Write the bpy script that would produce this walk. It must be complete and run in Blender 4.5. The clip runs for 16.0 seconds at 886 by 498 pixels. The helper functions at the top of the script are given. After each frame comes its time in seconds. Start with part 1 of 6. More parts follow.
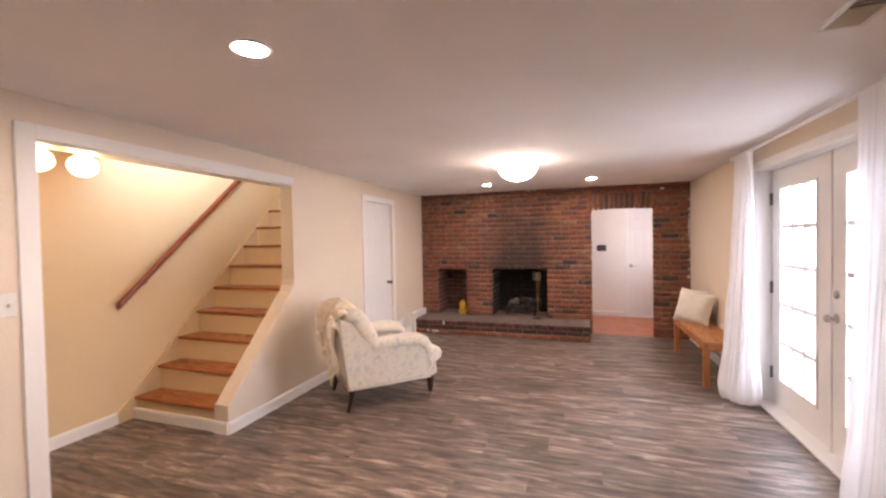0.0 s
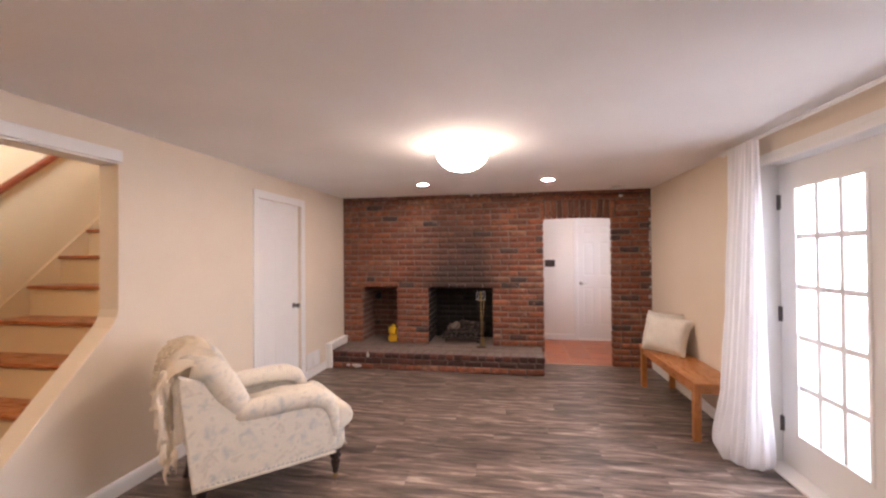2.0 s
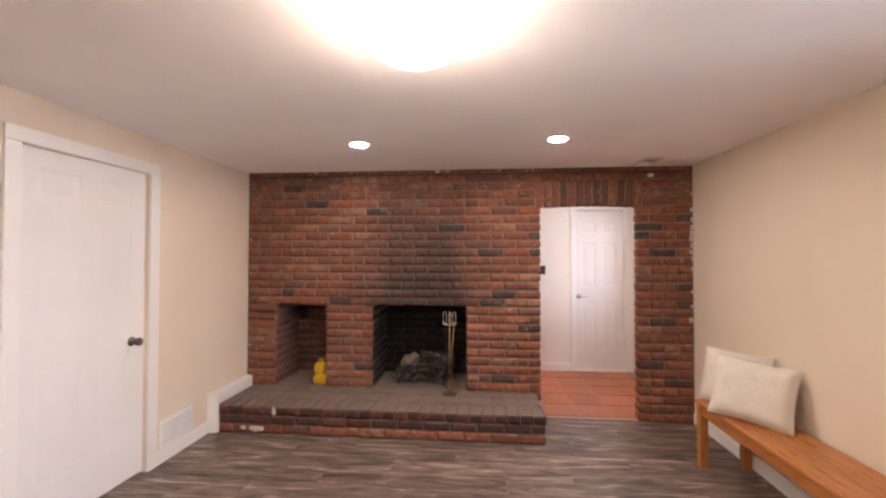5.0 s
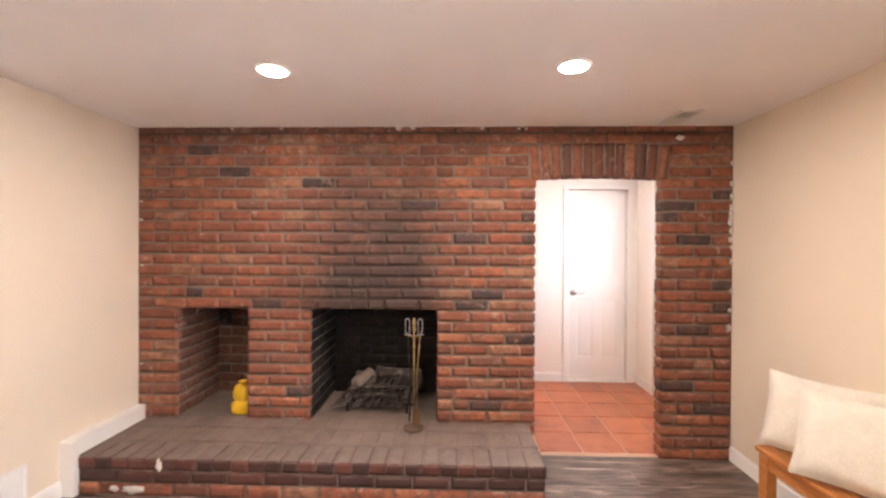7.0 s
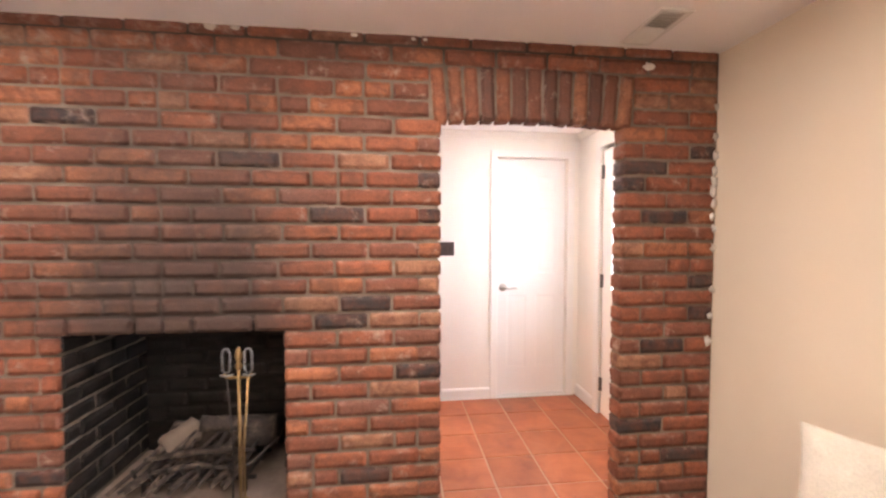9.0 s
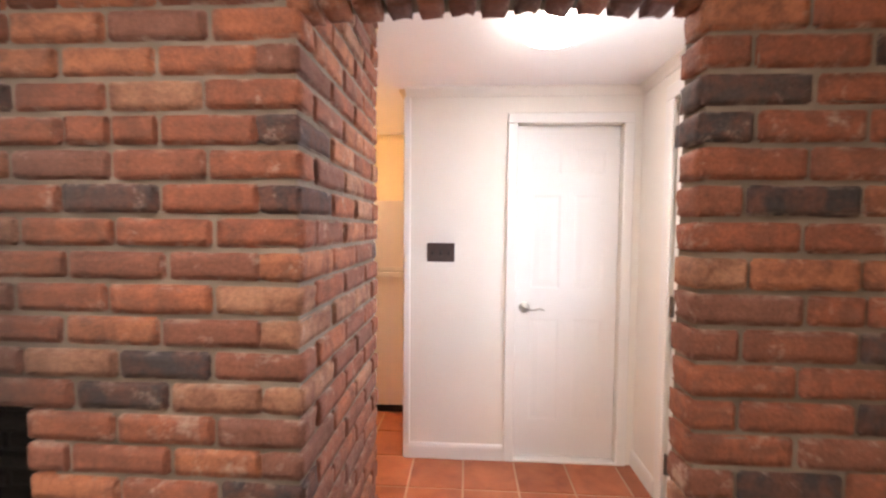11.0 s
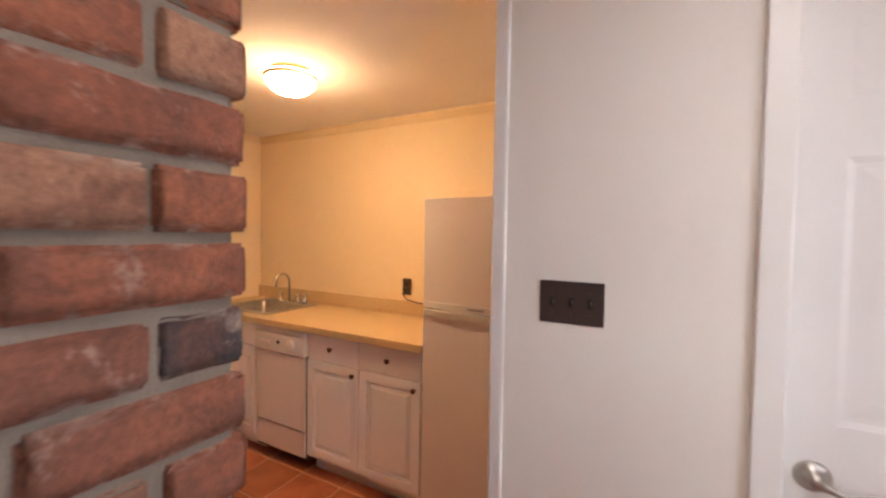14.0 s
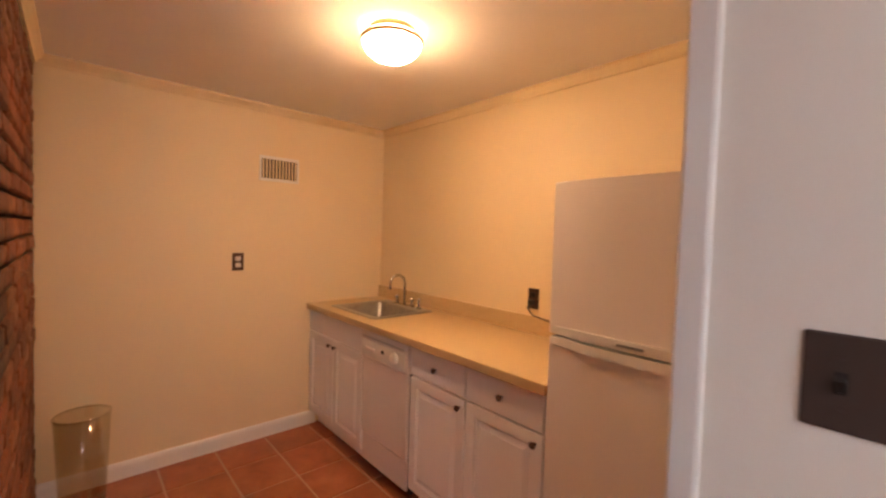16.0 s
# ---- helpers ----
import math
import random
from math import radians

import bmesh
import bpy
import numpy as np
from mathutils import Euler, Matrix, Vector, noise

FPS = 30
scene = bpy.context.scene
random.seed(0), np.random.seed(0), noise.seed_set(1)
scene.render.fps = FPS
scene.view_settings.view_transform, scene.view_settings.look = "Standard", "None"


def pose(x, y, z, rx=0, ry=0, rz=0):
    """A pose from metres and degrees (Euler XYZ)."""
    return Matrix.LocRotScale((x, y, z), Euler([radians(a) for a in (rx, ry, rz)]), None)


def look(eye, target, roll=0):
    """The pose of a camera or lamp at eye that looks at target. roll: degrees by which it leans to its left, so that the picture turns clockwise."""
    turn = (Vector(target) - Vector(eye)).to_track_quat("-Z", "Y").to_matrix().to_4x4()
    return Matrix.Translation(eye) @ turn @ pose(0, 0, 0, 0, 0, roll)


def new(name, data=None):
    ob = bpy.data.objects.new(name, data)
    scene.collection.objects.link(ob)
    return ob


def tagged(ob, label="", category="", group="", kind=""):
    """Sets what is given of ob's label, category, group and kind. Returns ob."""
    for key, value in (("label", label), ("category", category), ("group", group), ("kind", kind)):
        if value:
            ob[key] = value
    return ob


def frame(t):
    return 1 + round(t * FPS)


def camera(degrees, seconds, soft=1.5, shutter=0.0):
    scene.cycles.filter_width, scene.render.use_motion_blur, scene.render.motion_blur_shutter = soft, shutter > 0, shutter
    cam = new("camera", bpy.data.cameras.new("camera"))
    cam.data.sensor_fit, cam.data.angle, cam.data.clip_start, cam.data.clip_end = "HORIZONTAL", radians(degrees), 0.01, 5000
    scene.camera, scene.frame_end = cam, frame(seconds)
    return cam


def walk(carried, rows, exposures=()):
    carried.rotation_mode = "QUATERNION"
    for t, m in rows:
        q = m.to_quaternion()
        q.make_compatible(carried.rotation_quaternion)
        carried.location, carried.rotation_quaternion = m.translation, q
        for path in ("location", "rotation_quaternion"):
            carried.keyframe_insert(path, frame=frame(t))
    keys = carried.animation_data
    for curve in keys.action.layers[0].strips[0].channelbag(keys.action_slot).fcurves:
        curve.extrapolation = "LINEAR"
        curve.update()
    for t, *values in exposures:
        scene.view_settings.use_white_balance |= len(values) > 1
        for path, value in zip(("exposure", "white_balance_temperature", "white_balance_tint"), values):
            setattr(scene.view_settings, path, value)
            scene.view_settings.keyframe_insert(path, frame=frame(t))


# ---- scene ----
cam = camera(94.4, 16.0, soft=2.3, shutter=0.5)
METRES, EYE, TILT, LEAN, TURN = 8.0, 1.5, 0.0, 0.0, 18.5
ROWS = [
    (0.0, 0.0, 0.0, 0.0, -0.02, -1.31, 1.05),
    (0.5, 0.0021, 0.036, -0.001, -1.8, 0.11, 0.5),
    (1.0, 0.0075, 0.0711, -0.0019, -4.3, 1.03, 0.24),
    (1.5, 0.013, 0.1052, -0.0029, -6.56, 1.05, 0.46),
    (2.0, 0.0193, 0.1436, -0.0042, -8.71, 0.64, 0.51),
    (2.5, 0.0287, 0.1825, -0.0047, -10.2, 0.21, 0.32),
    (3.0, 0.0356, 0.2192, -0.0052, -11.19, 0.26, -0.01),
    (3.5, 0.0421, 0.2556, -0.0047, -11.68, 0.45, -0.22),
    (4.0, 0.0493, 0.2907, -0.004, -12.24, 1.17, -0.1),
    (6.5, 0.0987, 0.4474, -0.0071, -15.58, 0.1, -0.38),
    (7.0, 0.1079, 0.4729, -0.007, -16.77, -0.38, -0.32),
    (7.5, 0.1215, 0.5001, -0.0089, -18.72, -0.51, -0.18),
    (8.0, 0.1423, 0.5284, -0.0095, -21.41, -0.85, -0.1),
    (8.5, 0.1649, 0.5559, -0.0096, -24.01, -1.35, -0.23),
    (9.0, 0.1898, 0.5814, -0.0102, -25.29, -2.21, -0.08),
    (11.5, 0.3145, 0.6925, -0.0077, -11.72, -2.88, -0.25),
    (12.0, 0.3305, 0.722, -0.007, -8.69, -2.51, 0.04),
    (12.5, 0.3423, 0.7498, -0.0062, -4.92, -2.05, -0.13),
    (13.0, 0.3513, 0.7773, -0.0066, 0.34, -1.61, -0.44),
    (13.5, 0.3551, 0.8011, -0.0067, 5.58, -1.44, -0.84),
    (14.0, 0.3564, 0.8262, -0.0045, 10.45, -1.99, -0.92),
    (14.5, 0.3575, 0.8448, -0.0028, 14.88, -2.2, -0.71),
    (15.0, 0.356, 0.8596, -0.002, 19.24, -1.93, -1.12),
    (15.5, 0.3534, 0.8768, -0.0037, 24.51, -1.66, -1.75),
    (16.0, 0.3466, 0.8906, -0.0068, 29.63, -2.14, -1.8),
]
walk(cam, [(t, pose(0, 0, EYE, TILT, LEAN, TURN) @ pose(METRES * x, METRES * y, METRES * z, 90 + pitch, roll, yaw)) for t, x, y, z, yaw, pitch, roll in ROWS],
     [(0.0, 0.76, 6650, 27), (2.0, 0.62, 6550, 27), (4.0, 0.53, 6500, 26), (6.5, 1.40, 6500, 20), (9.0, 1.50, 6550, 20), (11.5, 1.00, 6350, 16), (12.0, 0.84, 6350, 16), (12.5, 0.70, 6350, 16), (13.5, 0.36, 6400, 17), (14.5, 0.33, 6600, 20), (16.0, 0.08, 6850, 23)])

# ---- daylight, exposure ----
world = bpy.data.worlds.new("overcast_sky")
scene.world = world
world.use_nodes = True
wn = world.node_tree.nodes
sky = wn.new("ShaderNodeTexSky")
sky.sky_type = "NISHITA"
sky.sun_disc = False
sky.sun_elevation = radians(61)
sky.sun_rotation = radians(333)
sky.air_density, sky.dust_density = 1.2, 3.0
wn["Background"].inputs["Strength"].default_value = 0.12
world.node_tree.links.new(sky.outputs["Color"], wn["Background"].inputs["Color"])

sun = new("sun", bpy.data.lights.new("sun", "SUN"))
sun.data.energy, sun.data.angle, sun.data.color = 3.5, radians(12), (1.0, 0.96, 0.9)
sun.matrix_basis = look((-2, 4, 8), (0, 0, 0))


# lamp strengths: living room bowl, kitchen bowl, hall bowl, stair globes, downlights by the brick wall, downlight by the stairs; then the white daylight outside
DOME_GLOW, KITCHEN_GLOW, HALL_GLOW, GLOBE_GLOW, CAN_GLOW, SPOT_GLOW = 48.0, 132.0, 29.0, 14.5, 245.0, 660.0
DAYLIGHT = 7.6

# ---- materials ----
def material(name, rough=0.6, metal=0.0):
    m = bpy.data.materials.new(name)
    m.use_nodes = True
    nt = m.node_tree
    b = nt.nodes["Principled BSDF"]
    b.inputs["Roughness"].default_value = rough
    b.inputs["Metallic"].default_value = metal
    return m, nt, b


def node(nt, kind, **values):
    n = nt.nodes.new(kind)
    for k, v in values.items():
        n.inputs[k.replace("_", " ")].default_value = v
    return n


def ramp(nt, fac, stops, interp="LINEAR"):
    r = nt.nodes.new("ShaderNodeValToRGB")
    r.color_ramp.interpolation = interp
    e = r.color_ramp.elements
    e[0].position, e[0].color = stops[0][0], (*stops[0][1], 1)
    e[1].position, e[1].color = stops[-1][0], (*stops[-1][1], 1)
    for p, c in stops[1:-1]:
        e.new(p).color = (*c, 1)
    nt.links.new(fac, r.inputs["Fac"])
    return r.outputs["Color"]


def blend(nt, fac, a, b, mode="MIX"):
    n = nt.nodes.new("ShaderNodeMix")
    n.data_type, n.blend_type = "RGBA", mode
    for sock, v in ((n.inputs[0], fac), (n.inputs[6], a), (n.inputs[7], b)):
        if isinstance(v, (int, float)):
            sock.default_value = v
        elif isinstance(v, tuple):
            sock.default_value = (*v, 1)
        else:
            nt.links.new(v, sock)
    return n.outputs[2]


def maths(nt, op, a, b=0.0, clamp=False):
    n = nt.nodes.new("ShaderNodeMath")
    n.operation, n.use_clamp = op, clamp
    for sock, v in ((n.inputs[0], a), (n.inputs[1], b)):
        if isinstance(v, (int, float)):
            sock.default_value = v
        else:
            nt.links.new(v, sock)
    return n.outputs[0]


def place(nt, stretch=(1, 1, 1), shift=None):
    """World place, stretched, with an optional shift by a value."""
    g = nt.nodes.new("ShaderNodeNewGeometry")
    n = nt.nodes.new("ShaderNodeMapping")
    n.inputs["Scale"].default_value = stretch
    nt.links.new(g.outputs["Position"], n.inputs["Vector"])
    if shift is not None:
        c = nt.nodes.new("ShaderNodeCombineXYZ")
        for i, f in enumerate((17.0, 31.0, 53.0)):
            nt.links.new(maths(nt, "MULTIPLY", shift, f), c.inputs[i])
        nt.links.new(c.outputs[0], n.inputs["Location"])
    return n.outputs[0]


def noise_of(nt, vec, scale, detail=4.0, rough=0.55, distort=0.0):
    n = node(nt, "ShaderNodeTexNoise", Scale=scale, Detail=detail, Roughness=rough, Distortion=distort)
    nt.links.new(vec, n.inputs["Vector"])
    return n.outputs["Fac"]


def relief(nt, bsdf, height, strength=0.3, distance=0.004):
    b = node(nt, "ShaderNodeBump", Strength=strength, Distance=distance)
    nt.links.new(height, b.inputs["Height"])
    nt.links.new(b.outputs[0], bsdf.inputs["Normal"])


def chance(nt):
    """A random value for each piece, be it an object or an island of a joined mesh."""
    o, g = nt.nodes.new("ShaderNodeObjectInfo"), nt.nodes.new("ShaderNodeNewGeometry")
    return maths(nt, "FRACT", maths(nt, "ADD", o.outputs["Random"], g.outputs["Random Per Island"]))


def paint(name, colour, rough=0.55, grain=0.25, mottle=0.05, scale=90.0):
    """Rolled or brushed paint: faint mottling, fine roller texture."""
    m, nt, b = material(name, rough)
    p = place(nt)
    big = noise_of(nt, p, 1.3, 3)
    dark = tuple(c * (1 - mottle * 2) for c in colour)
    nt.links.new(ramp(nt, big, [(0.3, dark), (0.7, colour)]), b.inputs["Base Color"])
    fine = noise_of(nt, p, scale, 3)
    nt.links.new(ramp(nt, noise_of(nt, p, 9.0, 4), [(0.3, (rough - 0.03,) * 3), (0.7, (rough + 0.03,) * 3)]), b.inputs["Roughness"])
    relief(nt, b, fine, grain, 0.0012)
    return m


def wood(name, dark, light, axis=0, rough=0.35, scale=1.0, varied=True):
    m, nt, b = material(name, rough)
    st = [14.0, 14.0, 14.0]
    st[axis] = 0.9
    p = place(nt, tuple(s * scale for s in st), chance(nt) if varied else None)
    g = noise_of(nt, p, 2.2, 6, 0.6, 0.8)
    c = ramp(nt, g, [(0.25, dark), (0.5, tuple((a + d) / 2 for a, d in zip(dark, light))), (0.75, light)])
    nt.links.new(c, b.inputs["Base Color"])
    fine = noise_of(nt, p, 9.0, 4)
    relief(nt, b, fine, 0.15, 0.001)
    nt.links.new(ramp(nt, fine, [(0.3, (rough - 0.07,) * 3), (0.7, (rough + 0.1,) * 3)]), b.inputs["Roughness"])
    return m


def metal(name, colour, rough=0.25, worn=0.1):
    m, nt, b = material(name, rough, 1.0)
    p = place(nt)
    n = noise_of(nt, p, 25.0, 5)
    nt.links.new(ramp(nt, n, [(0.3, tuple(c * 0.75 for c in colour)), (0.7, colour)]), b.inputs["Base Color"])
    nt.links.new(ramp(nt, n, [(0.3, (rough,) * 3), (0.75, (rough + worn,) * 3)]), b.inputs["Roughness"])
    return m


def glow(name, colour, strength, graded=False):
    """Lit glass; optional height gradient painted into its emission, brightest low down, dim at the rim to spare the
    ceiling.
    """
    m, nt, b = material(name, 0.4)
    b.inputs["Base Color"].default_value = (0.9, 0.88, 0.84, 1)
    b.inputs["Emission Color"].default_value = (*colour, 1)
    if graded:
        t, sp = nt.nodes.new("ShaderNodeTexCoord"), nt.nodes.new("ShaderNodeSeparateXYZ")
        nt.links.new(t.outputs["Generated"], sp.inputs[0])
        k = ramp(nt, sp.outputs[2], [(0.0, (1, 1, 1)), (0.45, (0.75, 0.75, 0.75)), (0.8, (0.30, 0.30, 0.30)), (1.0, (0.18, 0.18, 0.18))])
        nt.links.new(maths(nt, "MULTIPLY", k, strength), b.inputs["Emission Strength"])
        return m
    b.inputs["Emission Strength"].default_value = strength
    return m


def fabric(name, stops, scale, weave=500.0, rough=0.9, grain=0.4, sheen=0.2, distort=0.6, soft=0.0):
    m, nt, b = material(name, rough)
    t = nt.nodes.new("ShaderNodeTexCoord")
    p = t.outputs["Object"]
    n = noise_of(nt, p, scale, 4, 0.6, distort)
    c = ramp(nt, n, stops)
    w = noise_of(nt, p, weave, 2)
    c = blend(nt, 0.35, c, ramp(nt, w, [(0.3, (0.6, 0.6, 0.6)), (0.7, (1, 1, 1))]), "MULTIPLY")
    nt.links.new(c, b.inputs["Base Color"])
    b.inputs["Sheen Weight"].default_value = sheen
    relief(nt, b, w, grain, 0.002)
    if soft:
        tl, mx = nt.nodes.new("ShaderNodeBsdfTranslucent"), nt.nodes.new("ShaderNodeMixShader")
        mx.inputs[0].default_value = soft
        nt.links.new(c, tl.inputs["Color"])
        nt.links.new(b.outputs[0], mx.inputs[1])
        nt.links.new(tl.outputs[0], mx.inputs[2])
        nt.links.new(mx.outputs[0], nt.nodes["Material Output"].inputs["Surface"])
    return m


WALL = paint("cream_wall_paint", (0.775, 0.665, 0.535), 0.6, 0.25, 0.03)
WHITE_WALL = paint("off_white_wall_paint", (0.85, 0.81, 0.745), 0.55, 0.25, 0.03)
STAIR_WALL = paint("warm_yellow_cream_paint", (0.77, 0.595, 0.35), 0.6, 0.25, 0.03)
KITCHEN_WALL = paint("pale_yellow_wall_paint", (0.82, 0.665, 0.43), 0.6, 0.25, 0.03)
CEILING = paint("matt_ceiling_paint", (0.93, 0.905, 0.89), 0.85, 0.35, 0.03, 60.0)
TRIM = paint("white_gloss_trim_paint", (0.83, 0.81, 0.78), 0.35, 0.08, 0.02)
DOOR_WHITE = paint("white_door_paint", (0.82, 0.80, 0.78), 0.4, 0.12, 0.03, 60.0)
CABINET = paint("white_cabinet_laminate", (0.88, 0.845, 0.83), 0.32, 0.03, 0.02)
FRIDGE = paint("white_enamel", (0.80, 0.73, 0.69), 0.42, 0.05, 0.01, 420.0)
GASKET = paint("grey_rubber", (0.05, 0.05, 0.05), 0.7)
STAIR_WOOD = wood("red_oak_tread", (0.26, 0.075, 0.022), (0.42, 0.14, 0.045), 0, 0.28)
RAIL_WOOD = wood("mahogany_handrail", (0.17, 0.036, 0.014), (0.30, 0.075, 0.030), 1, 0.3)
BENCH_WOOD = wood("honey_pine", (0.33, 0.115, 0.03), (0.52, 0.21, 0.06), 1, 0.3)
DARK_WOOD = wood("dark_walnut_leg", (0.018, 0.008, 0.006), (0.04, 0.018, 0.012), 2, 0.3)
NICKEL = metal("satin_nickel", (0.55, 0.52, 0.48), 0.3)
CHROME = metal("chrome", (0.75, 0.74, 0.72), 0.12, 0.08)
SINK_STEEL = metal("dull_sink_steel", (0.44, 0.43, 0.42), 0.30, 0.12)
STEEL = metal("brushed_steel", (0.36, 0.38, 0.41), 0.26)
BRASS = metal("tarnished_brass", (0.36, 0.25, 0.12), 0.38, 0.2)
DUSTY_BRASS = metal("dust_dulled_brass", (0.20, 0.155, 0.11), 0.7, 0.3)
IRON = metal("black_iron", (0.045, 0.04, 0.038), 0.55, 0.2)
BRONZE = metal("dark_bronze", (0.15, 0.095, 0.075), 0.5, 0.2)
TOGGLE = paint("dark_brown_bakelite", (0.010, 0.007, 0.006), 0.5)
PLATE = paint("brown_switch_plate", (0.062, 0.041, 0.036), 0.4, 0.2, 0.1)
HINGE = metal("aged_hinge_steel", (0.22, 0.20, 0.19), 0.4, 0.15)
BLACK = paint("black_plastic", (0.012, 0.011, 0.011), 0.45)
WHITE_PLASTIC = paint("white_plastic", (0.78, 0.76, 0.72), 0.4)
YELLOW = paint("yellow_plastic_wrap", (0.75, 0.45, 0.015), 0.35, 0.4, 0.12, 40.0)
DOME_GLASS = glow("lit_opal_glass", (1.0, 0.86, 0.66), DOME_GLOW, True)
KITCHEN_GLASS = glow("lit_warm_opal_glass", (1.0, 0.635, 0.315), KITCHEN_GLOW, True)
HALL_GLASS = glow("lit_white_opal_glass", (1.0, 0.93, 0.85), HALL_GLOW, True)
GLOBE_GLASS = glow("lit_globe_glass", (1.0, 0.60, 0.22), GLOBE_GLOW)
SPOT_GLASS = glow("lit_bright_downlight_lens", (1.0, 0.88, 0.72), SPOT_GLOW)
CAN_GLASS = glow("lit_downlight_lens", (1.0, 0.92, 0.80), CAN_GLOW)
UPHOLSTERY = fabric("faded_floral_linen", [(0.26, (0.50, 0.48, 0.42)), (0.37, (0.60, 0.57, 0.50)), (0.45, (0.73, 0.65, 0.53)), (0.57, (0.76, 0.68, 0.55)), (0.63, (0.61, 0.53, 0.43)), (0.68, (0.74, 0.66, 0.54)), (0.73, (0.67, 0.61, 0.51)), (0.80, (0.75, 0.67, 0.55))], 13.0, distort=0.5)
CREAM_LINEN = fabric("cream_linen", [(0.3, (0.66, 0.58, 0.44)), (0.7, (0.74, 0.67, 0.54))], 6.0)
THROW_WOOL = fabric("cream_wool_throw", [(0.3, (0.95, 0.82, 0.64)), (0.7, (0.98, 0.88, 0.73))], 14.0, 260.0, 0.95, 0.12, 0.0)
PILLOW = fabric("ivory_knit", [(0.3, (0.66, 0.61, 0.52)), (0.7, (0.74, 0.69, 0.60))], 10.0, 160.0, 0.95, 0.8, 0.3)


RED_TONES = [(0.0, (0.270, 0.090, 0.049)), (0.14, (0.393, 0.125, 0.057)), (0.30, (0.305, 0.092, 0.046)), (0.46, (0.459, 0.168, 0.078)), (0.60, (0.339, 0.106, 0.052)), (0.74, (0.241, 0.089, 0.055)), (0.85, (0.204, 0.090, 0.063)), (0.90, (0.404, 0.205, 0.121)), (1.0, (0.339, 0.114, 0.060))]
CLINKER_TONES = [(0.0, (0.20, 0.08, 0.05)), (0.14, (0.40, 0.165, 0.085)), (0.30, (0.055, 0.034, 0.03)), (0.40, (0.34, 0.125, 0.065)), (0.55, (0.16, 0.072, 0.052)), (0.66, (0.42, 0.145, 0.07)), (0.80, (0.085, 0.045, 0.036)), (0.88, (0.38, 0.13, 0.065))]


def brick_material(name, tones):
    """Reclaimed red brick: each piece its own tone, pale lime smears, dark clinkers, and soot fanned out over the firebox."""
    m, nt, b = material(name, 0.85)
    r = chance(nt)
    p = place(nt, (1, 1, 1), r)
    base = blend(nt, 0.25, ramp(nt, r, tones, "CONSTANT"), tones[0][1])
    big = noise_of(nt, p, 15.0, 5, 0.65, 0.4)
    c = blend(nt, ramp(nt, big, [(0.40, (0, 0, 0)), (0.62, (0.75, 0.75, 0.75))]), base, (0.158, 0.057, 0.035))
    fine = noise_of(nt, p, 120.0, 4, 0.7)
    c = blend(nt, 0.65, c, ramp(nt, fine, [(0.3, (0.42, 0.42, 0.42)), (0.7, (1.05, 1.05, 1.05))]), "MULTIPLY")
    lime = noise_of(nt, p, 11.0, 5, 0.75, 0.25)
    c = blend(nt, ramp(nt, lime, [(0.585, (0, 0, 0)), (0.70, (0.5, 0.5, 0.5))]), c, (0.48, 0.36, 0.29))
    # mortar smeared along the arrises
    gen, sp = nt.nodes.new("ShaderNodeTexCoord"), nt.nodes.new("ShaderNodeSeparateXYZ")
    nt.links.new(gen.outputs["Generated"], sp.inputs[0])
    rim = maths(nt, "MULTIPLY", maths(nt, "SUBTRACT", maths(nt, "ABSOLUTE", maths(nt, "SUBTRACT", sp.outputs[2], 0.5)), 0.33), 7.0, True)
    smear = ramp(nt, noise_of(nt, p, 17.0, 5, 0.7, 0.5), [(0.50, (0, 0, 0)), (0.64, (0.5, 0.5, 0.5))])
    c = blend(nt, maths(nt, "MULTIPLY", rim, smear), c, (0.42, 0.33, 0.27))
    c = soot_and_top_band(nt, c)
    nt.links.new(c, b.inputs["Base Color"])
    h = maths(nt, "ADD", maths(nt, "MULTIPLY", noise_of(nt, p, 45.0, 5, 0.65), 1.0), maths(nt, "MULTIPLY", fine, 0.4))
    relief(nt, b, h, 0.7, 0.006)
    return m


def soot_and_top_band(nt, c, top_dark=0.3):
    g = nt.nodes.new("ShaderNodeNewGeometry")
    s = nt.nodes.new("ShaderNodeSeparateXYZ")
    nt.links.new(g.outputs["Position"], s.inputs[0])
    wob = noise_of(nt, place(nt), 3.5, 4)
    dx = maths(nt, "MAXIMUM", maths(nt, "SUBTRACT", maths(nt, "ABSOLUTE", maths(nt, "SUBTRACT", s.outputs[0], -0.95)), 0.26), 0.0)
    dz = maths(nt, "ABSOLUTE", maths(nt, "SUBTRACT", s.outputs[2], 1.05))
    d = maths(nt, "ADD", maths(nt, "MULTIPLY", dx, 1.6), maths(nt, "MULTIPLY", dz, 0.58))
    d = maths(nt, "ADD", d, maths(nt, "MULTIPLY", maths(nt, "SUBTRACT", wob, 0.5), 0.55))
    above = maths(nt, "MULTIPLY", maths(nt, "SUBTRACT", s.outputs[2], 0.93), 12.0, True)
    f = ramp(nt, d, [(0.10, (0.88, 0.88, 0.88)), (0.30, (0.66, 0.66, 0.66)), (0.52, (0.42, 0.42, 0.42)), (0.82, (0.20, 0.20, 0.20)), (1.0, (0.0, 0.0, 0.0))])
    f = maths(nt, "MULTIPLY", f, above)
    # darker towards the ceiling along the whole wall, strength set by top_dark
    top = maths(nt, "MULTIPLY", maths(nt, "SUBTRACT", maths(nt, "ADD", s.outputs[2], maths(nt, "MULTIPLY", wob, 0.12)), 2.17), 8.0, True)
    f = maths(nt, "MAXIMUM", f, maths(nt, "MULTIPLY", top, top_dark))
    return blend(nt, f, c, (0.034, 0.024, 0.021))


